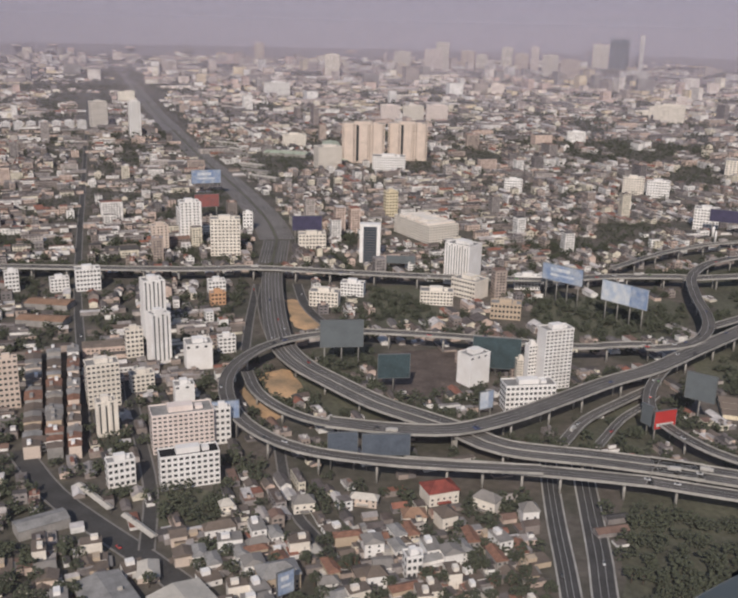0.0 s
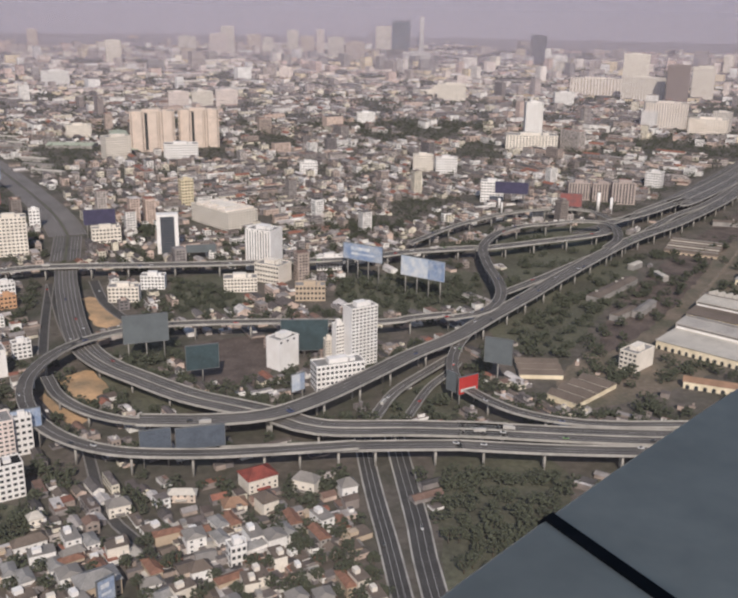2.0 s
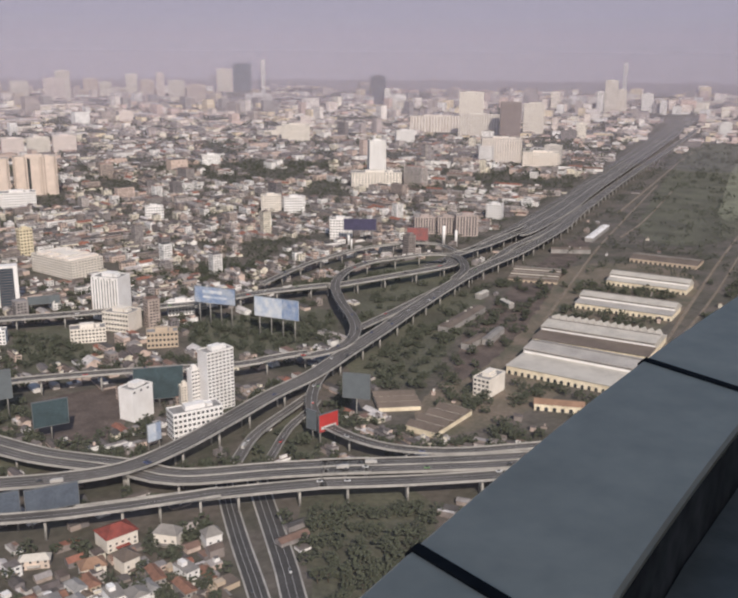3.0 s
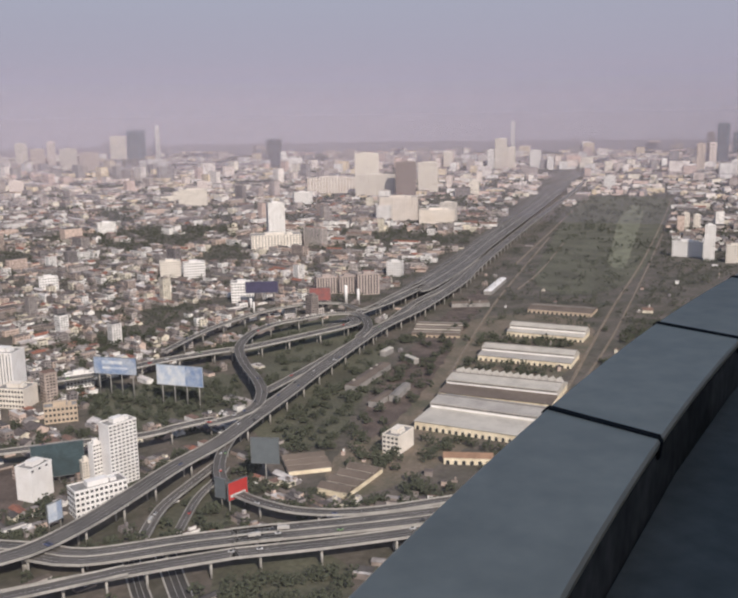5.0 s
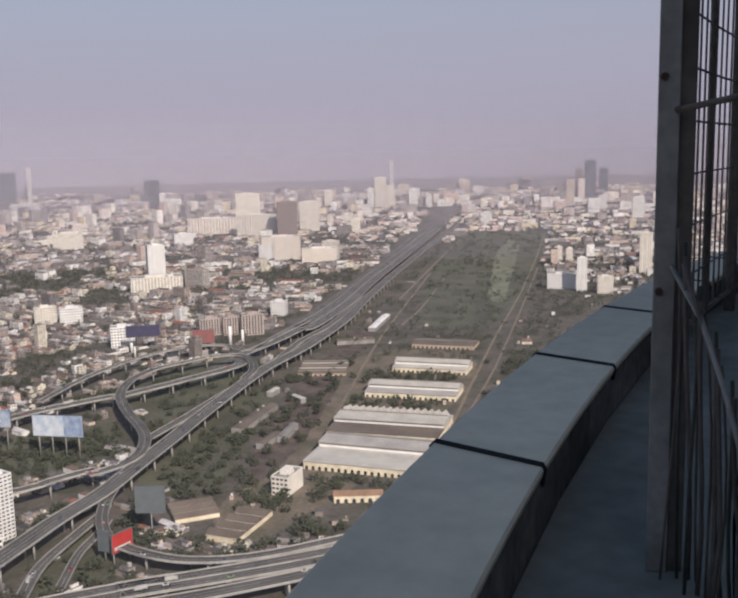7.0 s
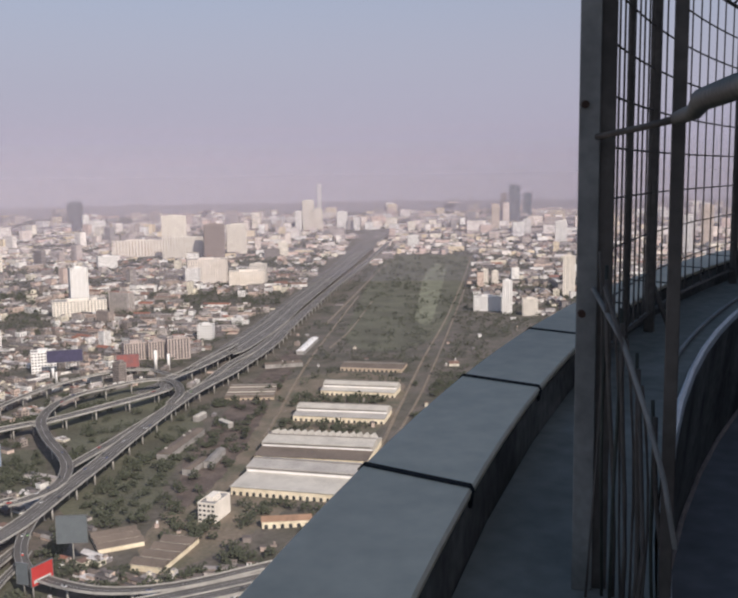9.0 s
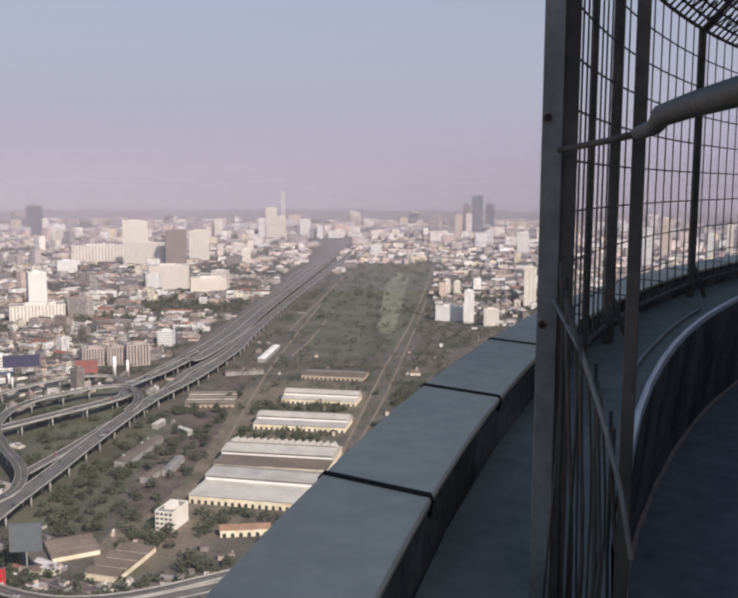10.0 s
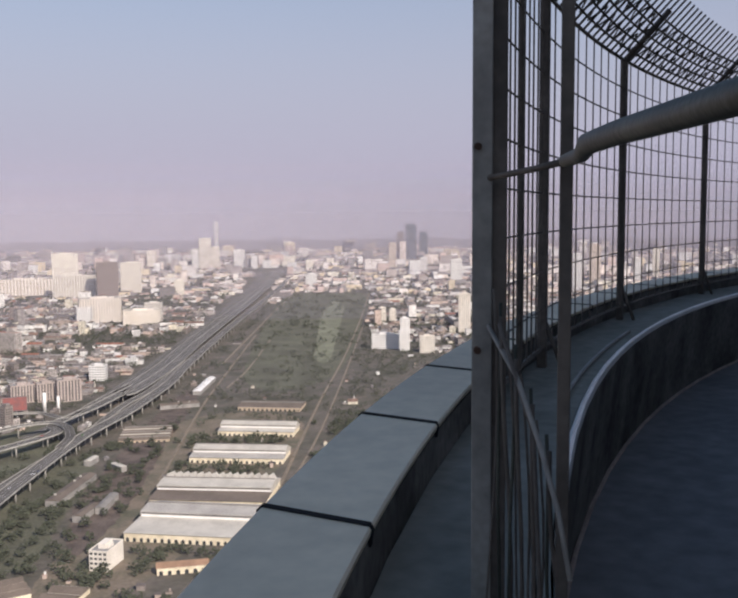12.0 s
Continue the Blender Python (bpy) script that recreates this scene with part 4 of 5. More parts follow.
tower(1861, 1658, 0, 16.9, 10.1, 37.3, -43, cream_wall, 8)
tower(1821, 1382, 0, 26.1, 13.0, 97.5, -48, cream_wall, 20, ribs=True)
tower(3040, 2349, 6, 47.3, 23.7, 96.4, -47, white_wall, 14)
tower(3560, 2960, 64, 40.0, 26.0, 128.0, -44, blue_glass, 16)
tower(3440, 3010, 64, 34.0, 24.0, 140.0, -44, mauve_wall, 16)
tower(3400, 2960, 64, 30.0, 24.0, 104.0, -44, rose_wall, 12)
tower(3281, 2923, 39, 35.9, 21.5, 115.7, -43, pink_wall, 16)
tower(3492, 2986, 64, 53.0, 26.5, 175.4, -44, blue_glass, 20)
tower(3297, 2743, 30, 35.0, 17.5, 58.5, -45, white_wall, 9)
tower(1259, 4480, 76, 20.8, 18.7, 184.5, -16, white_wall, 28)
block(1219, 4427, 62, 131.8, 52.7, 35.8, -15, white_wall, 4)
tower(1191, 4622, 106, 89.3, 35.7, 130.9, -14, blue_glass, 16)
tower(1104, 4639, 104, 77.0, 38.5, 105.4, -13, cream_wall, 12)
tower(332, 4680, 145, 65.7, 39.4, 120.0, -4, cream_wall, 10)
tower(984, 3097, 0, 98.2, 39.3, 56.6, -18, cream_wall, 8)
tower(2821, 3692, 75, 19.0, 17.1, 181.9, -37, white_wall, 20)
tower(3040, 1777, 0, 32.9, 19.8, 141.6, -55, white_wall, 14)
tower(3407, 1909, 8, 45.2, 27.1, 155.9, -56, pink_wall, 16)
tower(3501, 1766, 9, 30.2, 18.1, 97.0, -58, white_wall, 12)
tower(3693, 1778, 17, 27.5, 16.5, 120.8, -59, cream_wall, 14)
tower(400, 687, 0, 16.6, 30.0, 17.0, -58, cream_wall, 4, blank=True)
block(-977, 2447, 0, 22.2, 13.3, 20.9, 27, white_wall, 3)
block(-950, 2464, 0, 22.4, 13.5, 21.1, 26, white_wall, 3)
block(-918, 2471, 0, 22.6, 13.5, 21.1, 25, white_wall, 3)
block(-890, 2488, 0, 22.8, 13.7, 21.3, 25, white_wall, 3)
block(-858, 2495, 0, 23.0, 13.8, 21.3, 24, white_wall, 3)
block(-829, 2513, 0, 23.2, 13.9, 21.5, 23, white_wall, 3)
block(-797, 2520, 0, 23.4, 14.0, 21.5, 23, white_wall, 3)
block(-196, 2285, 0, 58.0, 29.0, 27.7, 5, cream_wall, 3)
block(-394, 3775, 4, 103.6, 51.8, 49.9, 6, white_wall, 5)
tower(-202, 4443, 44, 66.6, 33.3, 100.9, 3, cream_wall, 12)
tower(-580, 4715, 100, 46.6, 28.0, 79.2, 7, pink_wall, 10)
block(676, 1404, 0, 37.1, 22.2, 28.6, -14, brick_wall, 4, ribs=True, plain=True)
block(705, 1382, 0, 27.7, 16.6, 30.3, -15, brick_wall, 4, ribs=True, plain=True)
block(732, 1358, 0, 35.4, 17.7, 35.0, -16, brick_wall, 4, ribs=True, plain=True)
block(525, 1411, 0, 37.4, 22.4, 32.9, -20, white_wall, 4)
block(864, 1490, 0, 28.0, 22.4, 26.7, -45, white_wall, 3)
hall([(445, 868), (524, 930)], 15, roof_brown)
hall([(466, 811), (503, 844)], 9, roof_grey)
hall([(549, 980), (568, 993)], 8, roof_light)
hall([(566, 949), (566, 926)], 7, roof_light)
hall([(438, 805), (471, 828)], 10, roof_brown)
hall([(793, 1191), (848, 1165)], 16, roof_brown)
tower(461, 4696, 89, 69.6, 41.8, 75.0, -6, pink_wall, 10)
tower(528, 4683, 88, 57.0, 34.2, 62.1, -6, cream_wall, 8)
tower(655, 4700, 97, 55.9, 33.6, 87.4, -8, cream_wall, 12)
tower(718, 4633, 81, 66.8, 40.1, 78.0, -9, pink_wall, 10)
tower(783, 4636, 87, 38.3, 23.0, 107.5, -10, rose_wall, 14)
tower(850, 4575, 74, 78.4, 47.0, 84.6, -11, cream_wall, 11)
tower(932, 4501, 63, 89.2, 53.5, 77.3, -12, pink_wall, 9)
tower(290, 4690, 151, 91.6, 55.0, 84.0, -4, rose_wall, 7)
tower(136, 4690, 174, 85.2, 51.1, 72.0, -2, cream_wall, 6)
tower(1190, 3611, 5, 42.2, 25.3, 41.5, -18, rose_wall, 8)
tower(988, 3246, 0, 54.6, 32.8, 38.8, -17, cream_wall, 8)
tower(529, 4023, 14, 57.6, 34.5, 38.9, -7, rose_wall, 6)
tower(51, 2915, 0, 61.3, 30.7, 49.2, 3, rose_wall, 5)
tower(123, 2917, 0, 63.8, 31.9, 49.7, 2, cream_wall, 5)
tower(200, 2948, 0, 68.3, 34.1, 50.7, 0, rose_wall, 5)
tower(491, 1711, 0, 38.8, 19.4, 31.3, -12, cream_wall, 4)
tower(530, 1685, 0, 40.4, 20.2, 29.3, -13, white_wall, 3)
tower(263, 1695, 0, 32.7, 16.3, 24.4, -5, white_wall, 3)
tower(547, 2489, 0, 49.0, 24.5, 28.0, -8, white_wall, 4)
workshop(519, 695, 140, 92, -55, 8.5, 15.0, roof_light, roof_grey_pale, 0.45)
workshop(583, 772, 122, 82, -52, 8.0, 14.0, roof_brown, roof_light, 0.35, True)
workshop(697, 873, 115, 52, -52, 7.0, 13.0, roof_grey_pale, roof_light, 0.35)
workshop(797, 957, 104, 44, -53, 7.0, 13.0, roof_light, roof_light, 0.35)
shed(916, 1067, 0, 97, 50, 7.0, -53, "roof_brown", 0, 1)
shed(683, 1058, 0, 65.9, 74.5, 4.5, -39, "roof_brown", 0)
shed(326, 639, 0, 27.8, 61.6, 6.5, -57, "roof_brown", 1)
shed(310, 694, 0, 37.1, 40.3, 5.0, -14, "roof_brown", 1)
shed(436, 627, 0, 42.4, 12.3, 8.0, -35, "roof_orange", 1)
hall([(897, 1237), (995, 1325)], 13, white_wall)
billboard(-24, 777, 0, 38.6, 25.1, 18.2, 7, board_grey, 3)
billboard(-16, 575, 0, 20.4, 15.0, 13.7, 7, board_slate, 2)
billboard(14, 577, 0, 33.2, 15.8, 11.6, 4, board_slate, 2)
billboard(214, 980, 0, 50.7, 18.3, 27.3, -42, board_blue, 4)
billboard(264, 907, 0, 54.1, 21.6, 25.0, -46, board_white, 4)
billboard(-292, 1596, 0, 51.0, 23.3, 20.9, 20, board_blue, 2)
billboard(-256, 1399, 0, 37.5, 19.2, 18.6, 20, board_rust, 2)
billboard(-89, 1243, 0, 41.0, 20.0, 20.2, 9, board_purple, 2)
billboard(226, 637, 0, 19.1, 14.3, 10.0, 20, board_red, 2)
billboard(215, 645, 0, 10.0, 15.6, 9.3, -58, board_grey, 1)
billboard(261, 665, 0, 23.2, 21.4, 21.7, -36, board_grey, 1)
billboard(606, 1282, 0, 32.9, 20.4, 14.6, -25, board_rust, 2)
billboard(535, 1350, 0, 52.0, 18.3, 23.5, -22, board_purple, 2)
billboard(95, 673, 0, 12.6, 14.5, 6.9, 27, board_white, 2)
billboard(114, 762, 0, 41.8, 28.6, 7.0, -8, board_teal, 3)
billboard(38, 1116, 0, 35.8, 9.2, 9.2, -2, board_grey, 2)
billboard(-104, 619, 0, 20.0, 14.0, 17.0, 16, board_blue, 2)
billboard(22, 718, 0, 27.0, 21.0, 13.0, 8, board_teal, 1)
pylon(659, 1296, 0, 5.0, 5.0, 31.6, -27)
pylon(674, 1282, 0, 4.3, 4.3, 26.3, -28)
pylon(517, 1354, 0, 3.8, 3.8, 15.5, -21)
pylon(506, 1313, 0, 2.6, 2.6, 17.7, -21)

# ---- the low-rise city ----
rng = random.Random(11)
V, F, MI = [], [], []


def flush(name, mats, label, category):
    me = bpy.data.meshes.new(name)
    me.from_pydata(V, [], F)
    for m in mats:
        me.materials.append(m)
    me.polygons.foreach_set("material_index", MI)
    me.update()
    V.clear(), F.clear(), MI.clear()
    return tagged(new(name, me), label, category, "", "stuff")


def quad_box(cx, cy, z0, z1, w, d, c, s, mi_side, mi_top):
    """Walls as one piece, the flat roof as another."""
    p = [(cx + x * c - y * s, cy + x * s + y * c) for x, y in ((-w, -d), (w, -d), (w, d), (-w, d))]
    n = len(V)
    V.extend([(*q, z0) for q in p] + [(*q, z1) for q in p])
    for i in range(4):
        k = (i + 1) % 4
        F.append((n + i, n + k, n + 4 + k, n + 4 + i))
        MI.append(mi_side)
    n = len(V)
    V.extend([(*q, z1) for q in p])
    F.append((n, n + 1, n + 2, n + 3))
    MI.append(mi_top)


def gable(cx, cy, z0, z1, rise, w, d, c, s):
    p = [(cx + x * c - y * s, cy + x * s + y * c) for x, y in ((-w, -d), (w, -d), (w, d), (-w, d), (-w, 0), (w, 0))]
    n = len(V)
    V.extend([(*q, z0) for q in p[:4]] + [(*q, z1) for q in p[:4]] + [(*p[4], z1 + rise), (*p[5], z1 + rise)])
    for f in ((0, 1, 5, 4), (2, 3, 7, 6), (1, 2, 6, 9, 5), (3, 0, 4, 8, 7)):
        F.append(tuple(n + i for i in f))
        MI.append(0)
    o = 0.5
    p = [(cx + x * c - y * s, cy + x * s + y * c) for x, y in ((-w - o, -d - o), (w + o, -d - o), (w + o, d + o), (-w - o, d + o), (-w - o, 0), (w + o, 0))]
    n = len(V)
    drop = rise * o / d
    V.extend([(*q, z1 - drop + 0.1) for q in p[:4]] + [(*q, z1 + rise + 0.1) for q in p[4:]])
    F.extend(((n, n + 1, n + 5, n + 4), (n + 3, n + 4, n + 5, n + 2)))
    MI.extend((1, 1))


def strips(cx, cy, z0, h, w, d, c, s, fh):
    """Dark window rows, a little proud of the walls."""
    for k in range(int(h / fh)):
        za, zb = z0 + k * fh + fh * 0.4, z0 + k * fh + fh * 0.8
        for (x0, y0, x1, y1) in ((-w * 0.85, -d - 0.08, w * 0.85, -d - 0.08), (w + 0.08, -d * 0.8, w + 0.08, d * 0.8), (-w - 0.08, d * 0.8, -w - 0.08, -d * 0.8)):
            parts_n = max(2, int(math.hypot(x1 - x0, y1 - y0) / 3.5))
            for j in range(parts_n):
                a, b = (j + 0.15) / parts_n, (j + 0.75) / parts_n
                n = len(V)
                for t, zz in ((a, za), (b, za), (b, zb), (a, zb)):
                    x, y = x0 + (x1 - x0) * t, y0 + (y1 - y0) * t
                    V.append((cx + x * c - y * s, cy + x * s + y * c, zz))
                F.append((n, n + 1, n + 2, n + 3))
                MI.append(2)


def district(x, y):
    """The turn of the street grid and how built-up it is."""
    k = noise.cell(Vector((x / 230, y / 230, 3.1)))
    main = -46 if math.atan2(x, y) > radians(26) else -74
    return radians(main + (0, 90, 0, 6, 96)[int(k * 4.99)]), noise.noise(Vector((x / 260, y / 260, 0.5)))


def in_lane(x, y, step):
    """Whether a place lies on one of the small streets of the grid."""
    main = radians(-46 if math.atan2(x, y) > radians(26) else -74)
    u, v = x * math.cos(main) + y * math.sin(main), -x * math.sin(main) + y * math.cos(main)
    bend = 40 * noise.noise(Vector((x / 500, y / 500, 4.0)))
    return (v + bend) % max(95, step * 6) < max(8, step * 0.5) or (u + bend) % max(210, step * 12) < max(9, step * 0.5)


def squeeze(true):
    return true if true < 3400 else 3400 + 1450 * (1 - math.exp(-(true - 3400) / 1450))


# wooded spots: place and radius
GROVES = ((-1135, 3884, 480), (-1065, 3370, 280), (-165, 2050, 220), (1234, 1846, 170), (620, 2400, 260), (-330, 1500, 150), (1224, 1847, 120), (1571, 2198, 170), (1816, 2435, 150), (1779, 2736, 160), (1173, 1971, 90))
house_spots, tree_spots, plots = [], [], []
D = 395.0
while D < 10500:
    step = max(10.5 if D < 800 else 12.5, 0.0098 * D)
    az = -33.0
    while az < 74:
        a = radians(az + rng.uniform(-0.4, 0.4) * math.degrees(step / D))
        true = D * (1 + rng.uniform(-0.4, 0.4) * step / D)
        az += math.degrees(step / D) * rng.uniform(0.9, 1.1)
        d = squeeze(true)
        x, y = d * math.sin(a), d * math.cos(a)
        if not is_free(x, y, 3 if d < 800 else 5 if d < 2500 else 9):
            if (int(x // CELL), int(y // CELL)) not in road_cells and any(nm == "field" and inside(pp, x, y) for pp, nm in patches) and rng.random() < (0.85 if d < 1000 else 0.5 if noise.noise(Vector((x / 70, y / 110, 2))) > -0.02 else 0.08):
                tree_spots.append((x, y, 1))
            elif any(nm == "railway_yard" and inside(pp, x, y) for pp, nm in patches) and (int(x // CELL), int(y // CELL)) not in road_cells and rng.random() < 0.3:
                tree_spots.append((x, y, 1))
            continue
        turn, dense = district(x, y)
        if rail_zone and inside(rail_zone, x, y):
            if noise.noise(Vector((x / 90, y / 90, 7))) > -0.25 and rng.random() < 0.7:
                tree_spots.append((x, y, 1))
            elif rng.random() < 0.1:
                plots.append((x, y, true, step * rng.uniform(0.3, 0.6), turn, -1))
            continue
        green = noise.noise(Vector((x / 150, y / 150, 9.0))) + sum(0.7 * max(0, 1 - math.hypot(x - gx, y - gy) / gr) for gx, gy, gr in GROVES)
        if (green > 0.3 and d > 750) or rng.random() < (0.42 if d < 750 else 0.3) + max(0, green) * (0.3 if d < 750 else 0.8):
            if true < 9000:
                tree_spots.append((x, y, d / true))
            continue
        if rng.random() < 0.08 or (true > 900 and in_lane(x, y, step)):
            continue
        if true < 760 and len(house_spots) < 300:
            house_spots.append((x, y, turn))
        else:
            plots.append((x, y, true, step, turn, dense))
    D += step * (1.0 if D < 3400 else 1.15)

for path, side, h, z, what in road_lines:
    if what == "street" and h > 14:
        for p, q in zip(path, side):
            for s in (-1, 1):
                if rng.random() < 0.6:
                    e = p + q * s * (h + rng.uniform(12, 26))
                    if is_free(e.x, e.y, 2):
                        tree_spots.append((e.x, e.y, 0.8))

for band, (lo, hi) in enumerate(((0, 1500), (1500, 3400), (3400, 20000))):
    for x, y, true, step, turn, dense in plots:
        if not lo <= true < hi:
            continue
        sc = squeeze(true) / true
        c, s = math.cos(turn + rng.uniform(-0.06, 0.06)), math.sin(turn)
        k = math.hypot(c, s)
        c, s = c / k, s / k
        g = zt(x, y) - 1
        w, dd = step * rng.uniform(0.26, 0.46) * sc, step * rng.uniform(0.3, 0.5) * sc
        if rng.random() < 0.5:
            w, dd = w * rng.uniform(1.5, 2.9), dd * 0.75
        r = rng.random() if true > 1000 else rng.uniform(0.12, 1)
        far_town = 4200 < true < 8500
        cluster = max(0, noise.noise(Vector((x / 330, y / 330, 6.0))))
        if dense == -1:
            r = 1.0
        tall = 0.03 + max(0, dense) * 0.07 + (0.07 + 0.25 * cluster if far_town else 0)
        if rng.random() < (0.02 if true < 3000 else 0.07):
            w, dd = w * 2.2, dd * 1.6
        grow = min(true / 1500, 3.0) ** 0.4
        if r < tall * (0.7 if far_town else 0.35):
            h = rng.uniform(22, 46 + 40 * cluster) * grow * 0.85 * sc
            w, dd = max(min(w, 0.7 * h), 7 * sc), max(min(dd, 0.6 * h), 7 * sc)
        elif r < 0.2 + tall:
            h = rng.uniform(9, 15) * grow * sc
        else:
            h = rng.uniform(3.5, 8) * grow * sc
        if rng.random() < 0.42 and h < 12 and true < 3400:
            gable(x, y, g, g + h, min(w, dd) * rng.uniform(0.35, 0.6), max(w, dd), min(w, dd), c, s)
        else:
            quad_box(x, y, g, g + h, w, dd, c, s, 0, 1)
            if rng.random() < 0.6 and true < 4200:
                q = rng.uniform(0.25, 0.5)
                quad_box(x + w * 0.3 * c, y + w * 0.3 * s, g + h, g + h + 2.6 * sc, w * q, dd * q, c, s, 0, 1)
        if true < 2400 and h > 8:
            strips(x, y, g + 1, h - 1, w, dd, c, s, 3.4)
    if band == 0:
        # lean-tos, sheds and awnings crowded round the nearest houses
        for hx, hy, turn in house_spots:
            for k in range(5):
                sx, sy = hx + rng.uniform(-11, 11), hy + rng.uniform(-11, 11)
                if any((int((sx + ox) // CELL), int((sy + oy) // CELL)) in road_cells for ox in (-5, 0, 5) for oy in (-5, 0, 5)):
                    continue
                a = turn + rng.choice((0, 1.571)) + rng.uniform(-0.15, 0.15)
                quad_box(sx, sy, -0.5, rng.uniform(2.2, 4.6), rng.uniform(1.2, 3.6), rng.uniform(1.5, 5.5), math.cos(a), math.sin(a), 0, 1)
    flush("low_rise_city", (wall_far_sunlit if band == 2 else wall_mix, roof_mix, window_glass), ("crowded low-rise houses and shophouses with mixed roofs", "dense pale low-rise blocks with flat roofs", "hazy distant low-rise city blocks")[band], "buildings")


# ---- houses that stand apart ----
def make_house(k):
    r = random.Random(100 + k)
    w, d, fl = r.uniform(6, 12), r.uniform(7, 18), r.choice((1, 1, 2, 2, 3))
    h = 3.1 * fl + 0.4
    wall = (white_wall, concrete, cream_wall, white_wall, pink_wall, white_wall, tan_wall)[k % 7]
    roof = (roof_brown, roof_grey, roof_rust, roof_brown, roof_light, roof_grey, roof_brown, roof_tar, roof_rust, roof_brown, roof_grey)[k % 11]
    root = thing("house", 0, 0, -500, 0, f"{ {'white_wall': 'white', 'cream_wall': 'cream', 'tan_wall': 'tan', 'pink_wall': 'pinkish', 'concrete': 'grey concrete'}[wall.name]} {fl}-storey house under a {roof.name.split('_')[-1]} roof".replace("roof roof", "flat roof"), "house", "houses below the tower")
    bm = bmesh.new()
    box(bm, -w / 2, -d / 2, -0.5, w / 2, d / 2, h)
    part("wall", bm, wall, root)
    bm = bmesh.new()
    if k % 3 == 0:
        box(bm, -w / 2 - 0.2, -d / 2 - 0.2, h + 0.004, w / 2 + 0.2, d / 2 + 0.2, h + 0.35)
        cover = part("roof", bm, roof, root)
        bm = bmesh.new()
        box(bm, -w * 0.3, 0, h + 0.354, w * 0.1, d * 0.35, h + 2.9)
        part("stair_head", bm, wall, cover)
    else:
        o, rise = 0.7, min(w, d) * (0.2 + 0.03 * (k % 5))
        hip = d * 0.25 if k % 3 == 1 else -0.0
        v = [bm.verts.new(q) for q in ((-w / 2 - o, -d / 2 - o, h), (w / 2 + o, -d / 2 - o, h), (w / 2 + o, d / 2 + o, h), (-w / 2 - o, d / 2 + o, h), (0, -d / 2 - o + hip, h + rise), (0, d / 2 + o - hip, h + rise))]
        for f in ((0, 1, 4), (1, 2, 5, 4), (2, 3, 5), (3, 0, 4, 5), (3, 2, 1, 0)):
            bm.faces.new([v[i] for i in f])
        part("roof", bm, roof, root)
    bm = bmesh.new()
    v = [bm.verts.new(q) for q in ((w / 2, -d * 0.3, 2.9), (w / 2 + 2.6, -d * 0.3, 2.3), (w / 2 + 2.6, d * 0.35, 2.3), (w / 2, d * 0.35, 2.9))]
    f = bm.faces.new(v)
    e = bmesh.ops.extrude_face_region(bm, geom=[f])
    bmesh.ops.translate(bm, verts=[q for q in e["geom"] if isinstance(q, bmesh.types.BMVert)], vec=(0, 0, 0.12))
    part("lean_to", bm, (roof_grey, roof_light, roof_brown)[k % 3], root)
    for q in range(fl):
        for sx in (-0.26, 0.22):
            bm = bmesh.new()
            box(bm, w * sx - 0.7, -d / 2 - 0.05, 3.1 * q + 1.0, w * sx + 0.7, -d / 2 + 0.1, 3.1 * q + 2.3)
            part("window", bm, window_glass, root)
    return root


kinds = [make_house(k) for k in range(16)]
for i, (x, y, t) in enumerate(house_spots):
    q = math.degrees(t) + rng.choice((0, 0, 90, 180)) + rng.uniform(-8, 8)
    m = pose(x, y, 0, 0, 0, q)
    if i < 16:
        kinds[i].matrix_world = m
    else:
        copy_thing(kinds[rng.randrange(16)], m)


# ---- trees ----
def clump(bm, c, r, rr):
    """One ragged tuft of leaves."""
    top = [bm.verts.new(c + Vector((r * rr.uniform(0.6, 1.2) * math.cos(a), r * rr.uniform(0.6, 1.2) * math.sin(a), r * rr.uniform(-0.35, 0.35)))) for a in (0, 1.3, 2.4, 3.7, 5.0)]
    hi = bm.verts.new(c + Vector((rr.uniform(-0.3, 0.3) * r, rr.uniform(-0.3, 0.3) * r, r * rr.uniform(0.5, 0.9))))
    lo = bm.verts.new(c - Vector((0, 0, r * 0.5)))
    for i in range(5):
        bm.faces.new((top[i], top[(i + 1) % 5], hi))
        bm.faces.new((top[(i + 1) % 5], top[i], lo))


